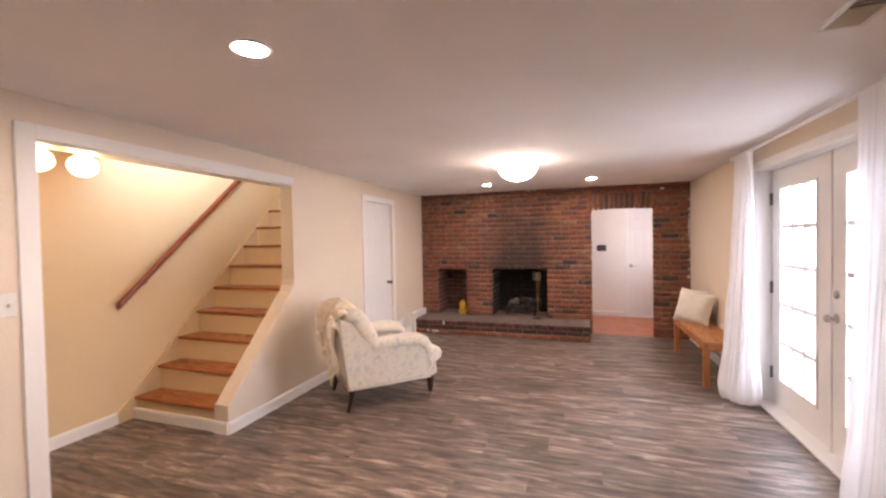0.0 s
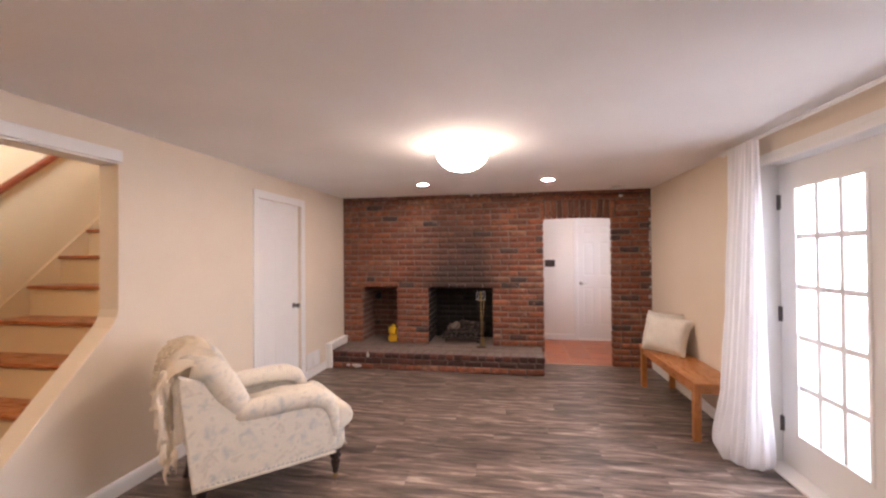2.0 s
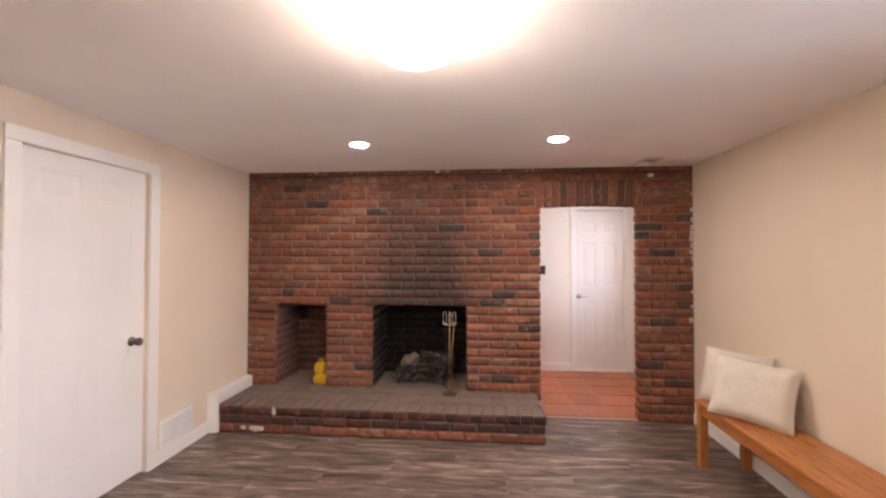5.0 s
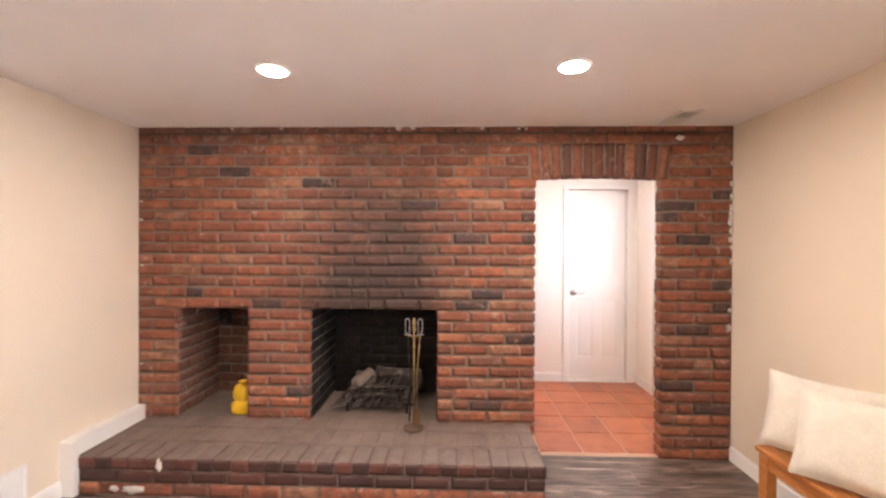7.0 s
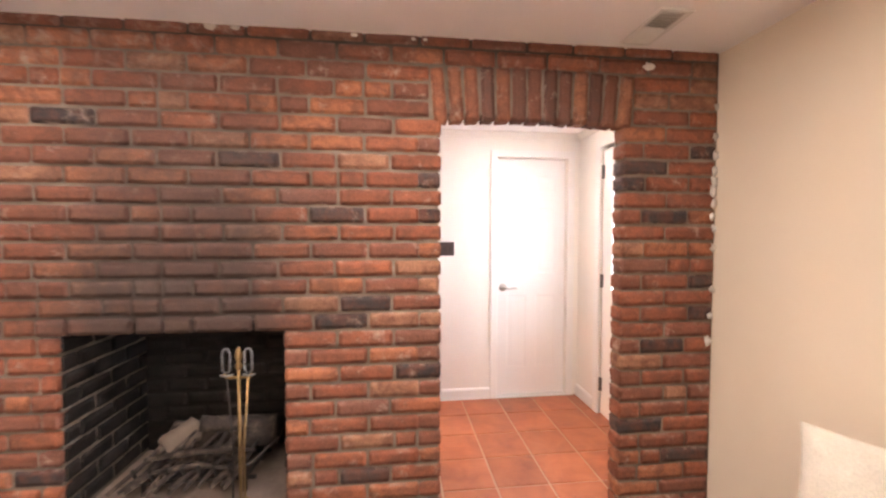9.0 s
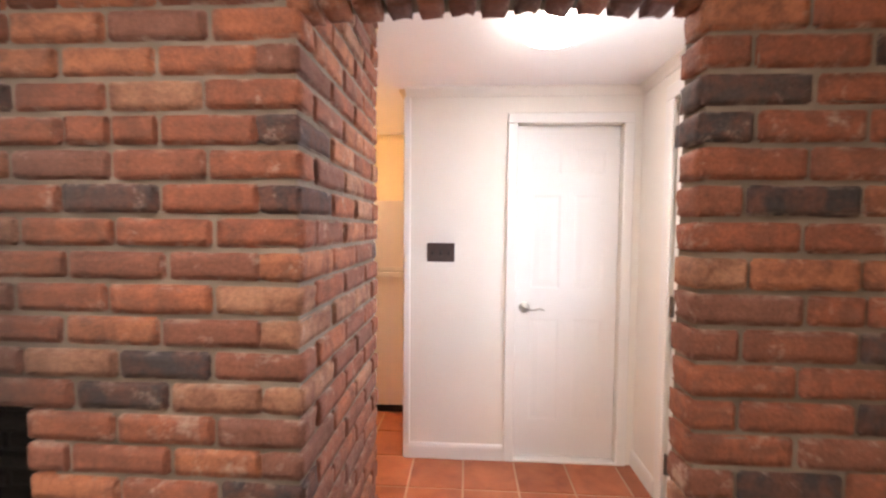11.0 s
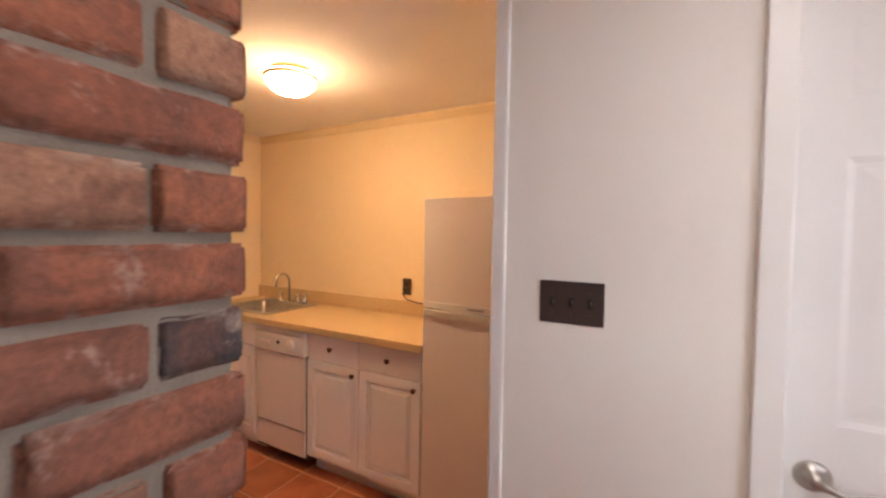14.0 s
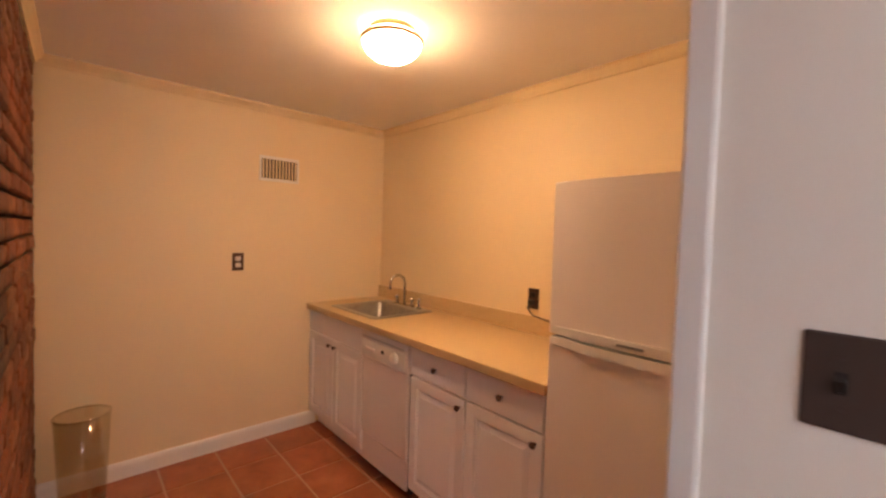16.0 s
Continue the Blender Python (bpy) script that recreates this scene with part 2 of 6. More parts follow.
BRICK = brick_material("reclaimed_red_brick", RED_TONES)
# niche lining: dirt and the recess's shade both painted into darker brick tones
DULL = brick_material("dirty_shaded_brown_brick", [(0.0, (0.16, 0.070, 0.048)), (0.3, (0.12, 0.055, 0.040)), (0.55, (0.21, 0.085, 0.055)), (0.8, (0.05, 0.032, 0.028)), (0.9, (0.17, 0.085, 0.062))])
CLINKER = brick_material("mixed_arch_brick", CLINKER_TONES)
BLACKENED = brick_material("blue_black_clinker_brick", [(0.0, (0.050, 0.038, 0.038)), (0.35, (0.075, 0.050, 0.045)), (0.7, (0.040, 0.031, 0.032))])


def mortar_material():
    m, nt, b = material("grey_sanded_mortar", 0.95)
    p = place(nt)
    n = noise_of(nt, p, 7.0, 5)
    f = noise_of(nt, p, 220.0, 3, 0.7)
    c = ramp(nt, n, [(0.3, (0.160, 0.122, 0.094)), (0.7, (0.255, 0.200, 0.156))])
    nt.links.new(soot_and_top_band(nt, c, 0.9), b.inputs["Base Color"])
    relief(nt, b, f, 0.8, 0.003)
    return m


def hearth_bed_material():
    m, nt, b = material("dust_filled_hearth_joint", 0.95)
    p = place(nt)
    nt.links.new(dusty(nt, ramp(nt, noise_of(nt, p, 9.0, 5), [(0.3, (0.10, 0.075, 0.062)), (0.7, (0.17, 0.13, 0.105))])), b.inputs["Base Color"])
    relief(nt, b, noise_of(nt, p, 120.0, 4), 0.6, 0.003)
    return m


MORTAR = mortar_material()


def burnt_brick_material():
    m, nt, b = material("soot_blackened_brick", 0.9)
    p = place(nt, (1, 1, 1), chance(nt))
    n = noise_of(nt, p, 8.0, 6, 0.65)
    c = ramp(nt, n, [(0.35, (0.006, 0.005, 0.0045)), (0.6, (0.018, 0.013, 0.011)), (0.8, (0.045, 0.031, 0.026))])
    nt.links.new(c, b.inputs["Base Color"])
    relief(nt, b, noise_of(nt, p, 50.0, 5), 0.6, 0.006)
    return m


BURNT = burnt_brick_material()


def slate_brick_material():
    """Hearth top: worn grey-brown bricks laid flat."""
    m, nt, b = material("worn_hearth_brick", 0.8)
    r = chance(nt)
    p = place(nt, (1, 1, 1), r)
    base = ramp(nt, r, [(0.0, (0.125, 0.085, 0.068)), (0.3, (0.155, 0.108, 0.088)), (0.6, (0.14, 0.090, 0.070)), (0.85, (0.175, 0.125, 0.102))], "CONSTANT")
    n = noise_of(nt, p, 9.0, 6, 0.65)
    c = blend(nt, ramp(nt, n, [(0.4, (0, 0, 0)), (0.7, (0.6, 0.6, 0.6))]), base, (0.22, 0.165, 0.135))
    nt.links.new(dusty(nt, c), b.inputs["Base Color"])
    relief(nt, b, noise_of(nt, p, 60.0, 5), 0.5, 0.004)
    return m


def dusty(nt, c):
    """Dust and ash trodden across the whole hearth, over bricks and joints alike."""
    g = nt.nodes.new("ShaderNodeNewGeometry")
    d = noise_of(nt, g.outputs["Position"], 3.2, 6, 0.65, 0.6)
    c = blend(nt, ramp(nt, d, [(0.36, (0.15, 0.15, 0.15)), (0.66, (0.85, 0.85, 0.85))]), c, (0.195, 0.143, 0.115))
    e = noise_of(nt, g.outputs["Position"], 11.0, 5, 0.7, 0.3)
    return blend(nt, ramp(nt, e, [(0.52, (0, 0, 0)), (0.72, (0.55, 0.55, 0.55))]), c, (0.085, 0.060, 0.050))


HEARTH_TOP = slate_brick_material()


def edge_brick_material():
    """Dark red edge bricks whose upper faces are worn grey."""
    m, nt, b = material("worn_hearth_edge_brick", 0.85)
    r = chance(nt)
    p = place(nt, (1, 1, 1), r)
    base = ramp(nt, r, [(0.0, (0.075, 0.025, 0.018)), (0.35, (0.12, 0.038, 0.026)), (0.7, (0.055, 0.023, 0.019))], "CONSTANT")
    c = blend(nt, ramp(nt, noise_of(nt, p, 10.0, 5), [(0.4, (0, 0, 0)), (0.7, (0.6, 0.6, 0.6))]), base, (0.06, 0.03, 0.025))
    g, s = nt.nodes.new("ShaderNodeNewGeometry"), nt.nodes.new("ShaderNodeSeparateXYZ")
    nt.links.new(g.outputs["Normal"], s.inputs[0])
    up = maths(nt, "MULTIPLY", maths(nt, "SUBTRACT", s.outputs[2], 0.55), 3.0, True)
    top = ramp(nt, noise_of(nt, p, 9.0, 6, 0.65), [(0.3, (0.10, 0.075, 0.064)), (0.7, (0.21, 0.165, 0.14))])
    top = dusty(nt, top)
    nt.links.new(blend(nt, up, c, top), b.inputs["Base Color"])
    relief(nt, b, noise_of(nt, p, 50.0, 5), 0.5, 0.004)
    return m


HEARTH_EDGE = edge_brick_material()
SOOTY_MORTAR = paint("sooty_mortar", (0.26, 0.21, 0.17), 0.95, 0.8, 0.3)


def plank_material():
    """Grey-brown vinyl planks with long pale and dark streaks."""
    m, nt, b = material("grey_oak_vinyl_plank", 0.38)
    r = chance(nt)
    p = place(nt, (2.0, 13.0, 1.0), r)
    g = noise_of(nt, p, 1.5, 5, 0.6, 0.7)
    c = ramp(nt, g, [(0.29, (0.036, 0.025, 0.021)), (0.43, (0.105, 0.075, 0.061)), (0.57, (0.215, 0.160, 0.130)), (0.70, (0.46, 0.375, 0.315))])
    tone = ramp(nt, r, [(0.0, (0.75, 0.73, 0.71)), (0.5, (1.0, 1.0, 1.0)), (1.0, (1.2, 1.17, 1.13))])
    c = blend(nt, 1.0, c, tone, "MULTIPLY")
    fine = noise_of(nt, place(nt, (6.0, 120.0, 1.0), r), 3.0, 4)
    c = blend(nt, 0.4, c, ramp(nt, fine, [(0.3, (0.6, 0.6, 0.6)), (0.7, (1.1, 1.1, 1.1))]), "MULTIPLY")
    nt.links.new(c, b.inputs["Base Color"])
    nt.links.new(ramp(nt, g, [(0.3, (0.46, 0.46, 0.46)), (0.7, (0.32, 0.32, 0.32))]), b.inputs["Roughness"])
    relief(nt, b, fine, 0.2, 0.0012)
    return m


PLANK = plank_material()
SUBFLOOR = paint("dark_subfloor", (0.03, 0.025, 0.022), 0.8)


def tile_material():
    m, nt, b = material("terracotta_tile", 0.35)
    r = chance(nt)
    p = place(nt, (1, 1, 1), r)
    n = noise_of(nt, p, 5.0, 5, 0.6, 0.4)
    c = ramp(nt, n, [(0.28, (0.25, 0.065, 0.027)), (0.5, (0.37, 0.113, 0.049)), (0.75, (0.47, 0.178, 0.085))])
    c = blend(nt, 1.0, c, ramp(nt, r, [(0.0, (0.85, 0.85, 0.85)), (1.0, (1.1, 1.1, 1.1))]), "MULTIPLY")
    nt.links.new(c, b.inputs["Base Color"])
    nt.links.new(ramp(nt, n, [(0.3, (0.28,) * 3), (0.7, (0.45,) * 3)]), b.inputs["Roughness"])
    relief(nt, b, noise_of(nt, p, 16.0, 4), 0.25, 0.004)
    return m


TILE = tile_material()
GROUT = paint("sandy_grout", (0.52, 0.345, 0.245), 0.9, 0.6, 0.1)


def counter_material():
    m, nt, b = material("tan_speckled_laminate", 0.35)
    p = place(nt)
    f = noise_of(nt, p, 260.0, 3, 0.7)
    c = ramp(nt, f, [(0.3, (0.40, 0.26, 0.12)), (0.5, (0.61, 0.44, 0.23)), (0.7, (0.74, 0.57, 0.33))])
    nt.links.new(blend(nt, 0.3, c, ramp(nt, noise_of(nt, p, 3.0, 4), [(0.3, (0.75, 0.75, 0.75)), (0.7, (1, 1, 1))]), "MULTIPLY"), b.inputs["Base Color"])
    return m


COUNTER = counter_material()


def concrete_material():
    m, nt, b = material("pale_concrete", 0.9)
    p = place(nt)
    nt.links.new(ramp(nt, noise_of(nt, p, 2.0, 6), [(0.3, (0.64, 0.63, 0.61)), (0.7, (0.74, 0.73, 0.71))]), b.inputs["Base Color"])
    relief(nt, b, noise_of(nt, p, 80.0, 4), 0.4, 0.003)
    return m


CONCRETE = concrete_material()
BACKDROP = glow("hazy_white_sky", (0.74, 0.88, 1.0), DAYLIGHT)


def clear_glass(name, gloss=0.07, tint=(1, 1, 1)):
    m, nt, b = material(name)
    nt.nodes.remove(b)
    t, g, x = nt.nodes.new("ShaderNodeBsdfTransparent"), node(nt, "ShaderNodeBsdfGlossy", Roughness=0.03), nt.nodes.new("ShaderNodeMixShader")
    t.inputs["Color"].default_value = (*tint, 1)
    x.inputs[0].default_value = gloss
    nt.links.new(t.outputs[0], x.inputs[1])
    nt.links.new(g.outputs[0], x.inputs[2])
    nt.links.new(x.outputs[0], nt.nodes["Material Output"].inputs["Surface"])
    return m


PANE = clear_glass("window_glass")
BIN_GLASS = clear_glass("clear_acrylic", 0.12, (0.96, 0.95, 0.93))


def sheer_material():
    m, nt, b = material("sheer_white_voile", 0.9)
    b.inputs["Base Color"].default_value = (0.97, 0.97, 0.98, 1)
    p = place(nt)
    tl, tr = nt.nodes.new("ShaderNodeBsdfTranslucent"), nt.nodes.new("ShaderNodeBsdfTransparent")
    tl.inputs["Color"].default_value = (0.98, 0.98, 1.0, 1)
    x1, x2 = nt.nodes.new("ShaderNodeMixShader"), nt.nodes.new("ShaderNodeMixShader")
    x1.inputs[0].default_value = 0.5
    nt.links.new(b.outputs[0], x1.inputs[1])
    nt.links.new(tl.outputs[0], x1.inputs[2])
    nt.links.new(ramp(nt, noise_of(nt, p, 500.0, 2), [(0.35, (0.03,) * 3), (0.65, (0.16,) * 3)]), x2.inputs[0])
    nt.links.new(x1.outputs[0], x2.inputs[1])
    nt.links.new(tr.outputs[0], x2.inputs[2])
    nt.links.new(x2.outputs[0], nt.nodes["Material Output"].inputs["Surface"])
    return m


VOILE = sheer_material()

# ---- shaping helpers ----
def smooth_all(bm):
    for f in bm.faces:
        f.smooth = True


def finish(name, bm, mat, smooth=False):
    bmesh.ops.recalc_face_normals(bm, faces=bm.faces)
    if smooth:
        smooth_all(bm)
    me = bpy.data.meshes.new(name)
    bm.to_mesh(me)
    bm.free()
    me.materials.append(mat)
    return me


def part(name, bm, mat, parent, label="", smooth=False):
    ob = new(name, finish(name, bm, mat, smooth))
    ob.parent = parent
    return tagged(ob, label)


def solid(name, bm, mat, label="", category="", kind="", smooth=False):
    """A top-level mesh."""
    return tagged(new(name, finish(name, bm, mat, smooth)), label, category, "", kind)


def thing(name, m, label, category, group=""):
    ob = new(name)
    ob.empty_display_size = 0.1
    ob.matrix_basis = m
    return tagged(ob, label, category, group)


def box(bm, x0, x1, y0, y1, z0, z1, bevel=0.0, seg=2):
    r = bmesh.ops.create_cube(bm, size=1)
    vs = r["verts"]
    bmesh.ops.transform(bm, verts=vs, matrix=Matrix.Translation(((x0 + x1) / 2, (y0 + y1) / 2, (z0 + z1) / 2)) @ Matrix.Diagonal((x1 - x0, y1 - y0, z1 - z0, 1)))
    if bevel:
        es = list({e for v in vs for e in v.link_edges})
        bmesh.ops.bevel(bm, geom=es, offset=bevel, segments=seg, profile=0.5, affect="EDGES")
    return bm


def boxes(*rows, bevel=0.0):
    bm = bmesh.new()
    for r in rows:
        box(bm, *r, bevel=bevel)
    return bm


def prism(pts, a0, a1, plane="xz", bevel=0.0, seg=3, bm=None):
    """An outline extruded along the axis that plane leaves out."""
    bm = bm or bmesh.new()

    def at(p, a):
        return {"xz": (p[0], a, p[1]), "yz": (a, p[0], p[1]), "xy": (p[0], p[1], a)}[plane]

    lo, hi = [bm.verts.new(at(p, a0)) for p in pts], [bm.verts.new(at(p, a1)) for p in pts]
    fs = [bm.faces.new(lo), bm.faces.new(hi[::-1])]
    for i in range(len(pts)):
        j = (i + 1) % len(pts)
        fs.append(bm.faces.new((lo[j], lo[i], hi[i], hi[j])))
    if bevel:
        es = list({e for f in fs[:2] for e in f.edges})
        bmesh.ops.bevel(bm, geom=es, offset=bevel, segments=seg, profile=0.5, affect="EDGES")
    return bm


def lathe(profile, n=24, m=None, bm=None):
    """A profile of (radius, height) turned round z."""
    bm = bm or bmesh.new()
    rings = []
    for r, z in profile:
        if r < 1e-5:
            rings.append([bm.verts.new((0, 0, z))])
        else:
            rings.append([bm.verts.new((r * math.cos(a), r * math.sin(a), z)) for a in (2 * math.pi * i / n for i in range(n))])
    for a, b in zip(rings, rings[1:]):
        for i in range(n):
            j = (i + 1) % n
            q = [a[i % len(a)], a[j % len(a)], b[j % len(b)], b[i % len(b)]]
            q = list(dict.fromkeys(q))
            if len(q) > 2:
                bm.faces.new(q)
    if m is not None:
        bmesh.ops.transform(bm, verts=[v for r in rings for v in r], matrix=m)
    return bm


def sweep(points, radius, n=10, bm=None, flat=1.0):
    """A round bar along a path; radius may be a list."""
    bm = bm or bmesh.new()
    pts = [Vector(p) for p in points]
    rings = []
    side = None
    for i, p in enumerate(pts):
        d = (pts[min(i + 1, len(pts) - 1)] - pts[max(i - 1, 0)]).normalized()
        if side is None:
            side = d.cross(Vector((0, 0, 1)) if abs(d.z) < 0.9 else Vector((1, 0, 0))).normalized()
        side = (side - d * side.dot(d)).normalized()
        up = side.cross(d)
        r = radius[i] if isinstance(radius, (list, tuple)) else radius
        rings.append([bm.verts.new(p + side * (r * math.cos(a)) + up * (r * flat * math.sin(a))) for a in (2 * math.pi * k / n for k in range(n))])
    for a, b in zip(rings, rings[1:]):
        for k in range(n):
            bm.faces.new((a[k], a[(k + 1) % n], b[(k + 1) % n], b[k]))
    bm.faces.new(rings[0][::-1])
    bm.faces.new(rings[-1])
    return bm


def grid(nu, nv, place_of, bm=None, thick=0.0):
    """A sheet of nu by nv cells, with an optional thickness."""
    bm = bm or bmesh.new()
    vs = [[bm.verts.new(place_of(u / nu, v / nv)) for v in range(nv + 1)] for u in range(nu + 1)]
    fs = [bm.faces.new((vs[u][v], vs[u + 1][v], vs[u + 1][v + 1], vs[u][v + 1])) for u in range(nu) for v in range(nv)]
    if thick:
        bmesh.ops.solidify(bm, geom=fs, thickness=thick)
    return bm


# ---- the plan ----
XW, XE, YN, CEIL = -2.63, 1.50, 6.70, 2.27       # living room: west, east, brick face, ceiling
YS = -1.6                                        # south wall, behind the start
XS = -3.71                                       # far wall of the stairwell
JL, JR, ARCH = 0.165, 1.028, 1.905                # opening in the brick wall
YB, YP, XH, YK, XK = 7.483, 8.30, 1.558, 9.54, -2.52   # chimney back, partition, hall east, kitchen north, kitchen west
PX = 0.163                                       # end of the partition
T = 0.14


def wall(name, rows, mat, label):
    return solid(name, boxes(*rows), mat, label, "wall", "structure")


# west wall with the stair opening and the closet doorway
wall_west = wall("wall_west", [
    (XW - T, XW, YS, 1.333, 0, CEIL), (XW - T, XW, 1.333, 3.30, 2.05, CEIL), (XW - T, XW, 3.30, 4.70, 0, CEIL),
    (XW - T, XW, 4.70, 5.50, 2.02, CEIL), (XW - T, XW, 5.50, YB, 0, CEIL)], WALL, "cream painted plaster wall with a stair opening")
knee = [(2.48, 0.0), (3.30, 0.0), (3.30, 1.14), (3.288, 1.09), (3.25, 1.03), (2.50, 0.235), (2.48, 0.225)]
part("knee_wall", prism(knee, XW - T, XW, "yz"), WALL, wall_west)
wall("wall_south", [(XS - T, XE + 0.2, YS - T, YS, 0, CEIL + 0.3)], WALL, "cream painted plaster wall")
wall("wall_east", [
    (XE, XE + 0.16, YS, 2.38, 0, CEIL), (XE, XE + 0.16, 2.38, 4.40, 2.09, CEIL), (XE, XE + 0.16, 4.40, YN + 0.11, 0, CEIL)], WALL, "cream painted wall with a recessed glazed double door")
for row in ((XS - T, XS, YS, 7.0, 0, 4.6), (XS, XW - T, 7.0, 7.14, 0, 4.6), (XW - T, XW, 3.36, 7.0, CEIL + 0.12, 4.6), (XS, XW, 2.2, 2.34, CEIL + 0.12, 4.6)):
    wall("wall_stairwell", [row], STAIR_WALL, "warm yellow-cream stairwell wall")
wall("wall_hall_east", [
    (XE + 0.16, XH + 0.14, YN + 0.08, YN + 0.11, 0, CEIL), (XH, XH + 0.14, YN + 0.11, 6.98, 0, CEIL), (XH, XH + 0.14, 6.98, 7.92, 2.08, CEIL), (XH, XH + 0.14, 7.92, YK + T, 0, CEIL)], WHITE_WALL, "off-white hall wall with an entry door")
wall("wall_partition", [
    (PX, 0.835, YP, YP + 0.11, 0, CEIL), (0.835, 1.452, YP, YP + 0.11, 2.06, CEIL), (1.452, XH, YP, YP + 0.11, 0, CEIL), (PX, PX + 0.1, YP + 0.11, YK, 0, CEIL),
    (0.78, XH, YP + 0.8, YP + 0.9, 0, CEIL)], WHITE_WALL, "off-white partition wall with a panelled door")
wall("wall_kitchen", [(XK - T, XK, YB, YK + T, 0, CEIL), (XK, PX + 0.1, YK, YK + T, 0, CEIL)], KITCHEN_WALL, "pale yellow kitchen wall")
solid("ceiling", boxes((XW - T, XE + 0.2, YS, YN + 0.78, CEIL, CEIL + 0.12), (XK - T, XH + 0.14, YN + 0.78, YK + T, CEIL, CEIL + 0.12), (XS - T, XW - T, YS, 2.34, CEIL, CEIL + 0.12), (XS - T, XW, 2.2, 7.14, 4.6, 4.7)),
      CEILING, "matt off-white plaster ceiling", "ceiling", "structure")

# floors: slab below, pieces laid on it at the end of the file
floor = solid("floor", boxes((XS, XE + 0.2, YS, YN + 0.02, -0.12, -0.008)), SUBFLOOR, "grey-brown wood-look vinyl plank floor", "floor", "structure")
tile_floor = solid("tile_floor", boxes((XK - T, XH + 0.14, YN + 0.02, YK + T, -0.12, -0.005)), GROUT, "terracotta square tile floor with sandy grout", "floor", "structure")
solid("ground", boxes((XE + 0.2, 300, -300, 300, -0.3, -0.14)), CONCRETE, "pale concrete patio outside the doors", "ground", "structure")
solid("backdrop", boxes((9.0, 9.1, -30, 40, -0.3, 18)), BACKDROP, "bright hazy daylight outside", "backdrop", "structure")

# baseboards
BASE = [(0.0, 0.0), (0.014, 0.0), (0.014, 0.075), (0.010, 0.09), (0.004, 0.097), (0.0, 0.097)]


def baseboard(p0, p1, inward, h=1.0, name="baseboard"):
    """A moulded strip along a wall from p0 to p1, standing out towards inward."""
    d = (Vector(p1) - Vector(p0)).to_3d()
    n = Vector(inward).to_3d()
    bm = bmesh.new()
    z0 = p0[2] if len(p0) > 2 else 0
    ends = []
    for p in (p0, p1):
        ends.append([bm.verts.new(Vector((p[0], p[1], z0 + b * h)) + n * a) for a, b in BASE])
    k = len(BASE)
    for i in range(k):
        bm.faces.new((ends[0][i], ends[0][(i + 1) % k], ends[1][(i + 1) % k], ends[1][i]))
    bm.faces.new(ends[0]), bm.faces.new(ends[1][::-1])
    return solid(name, bm, TRIM, "white moulded wooden baseboard", "baseboard", "structure")


for a, b, n in [((XW, YS), (XW, 1.25), (1, 0)), ((XW, 2.48), (XW, 4.62), (1, 0)), ((XW, 5.58), (XW, 6.13), (1, 0)),
                ((XS, YS), (XS, 2.5), (1, 0)), ((XW - T, 2.48), (XW, 2.48), (0, -1)), ((XE, YS), (XE, 2.30), (-1, 0)), ((XE, 4.48), (XE, YN), (-1, 0)),
                ((PX, YP), (0.77, YP), (0, -1)), ((XH, 8.0), (XH, YP), (-1, 0)), ((XK, YB), (XK, 8.98), (1, 0))]:
    baseboard(a, b, n)
baseboard((XS, 2.5), (XW - T, 2.5), (0, -1), 0.95)
# the strip climbs over the hearth
solid("trim", boxes((XW, XW + 0.085, 6.12, 6.16, 0, 0.315), (XW, XW + 0.06, 6.16, YN, 0.2, 0.315), bevel=0.004), TRIM, "white stepped baseboard at the hearth", "trim", "structure")


def crown(p0, p1, inward, mat):
    prof = [(0.0, 0.0), (0.0, -0.05), (0.012, -0.05), (0.018, -0.036), (0.034, -0.018), (0.042, -0.012), (0.042, 0.0)]
    bm = bmesh.new()
    n = Vector(inward).to_3d()
    ends = [[bm.verts.new(Vector((p[0], p[1], CEIL - 0.001 + b)) + n * a) for a, b in prof] for p in (p0, p1)]
    k = len(prof)
    for i in range(k):
        bm.faces.new((ends[0][i], ends[0][(i + 1) % k], ends[1][(i + 1) % k], ends[1][i]))
    bm.faces.new(ends[0]), bm.faces.new(ends[1][::-1])
    return solid("trim", bm, mat, "painted crown moulding under the ceiling", "trim", "structure")


for a, b, n in [((XK, YB), (XK, YK), (1, 0)), ((XK, YK), (PX, YK), (0, -1)), ((PX, YP), (XH, YP), (0, -1)), ((XH, YN + 0.11), (XH, YP), (-1, 0)), ((XK, YB), (JL, YB), (0, 1)), ((PX, YP), (PX, YK), (-1, 0))]:
    crown(a, b, n, WHITE_WALL if a[0] > 0 and b[0] > PX else KITCHEN_WALL)
solid("trim", boxes((PX - 0.012, PX + 0.03, YP - 0.012, YP + 0.03, 0, CEIL - 0.05), bevel=0.006), TRIM, "white corner bead on the partition end", "trim", "structure")

# stair opening casing: one leg and a head
solid("trim", boxes((XW, XW + 0.016, 1.25, 1.333, 0, 2.125), (XW, XW + 0.016, 1.333, 3.315, 2.05, 2.125), bevel=0.004), TRIM, "white painted casing of the stair opening", "trim", "structure")
solid("trim", boxes((XW - T, XW, 1.333, 1.345, 0, 2.05), (XW - T, XW, 1.345, 3.30, 2.038, 2.05)), TRIM, "white lining of the stair opening", "trim", "structure")


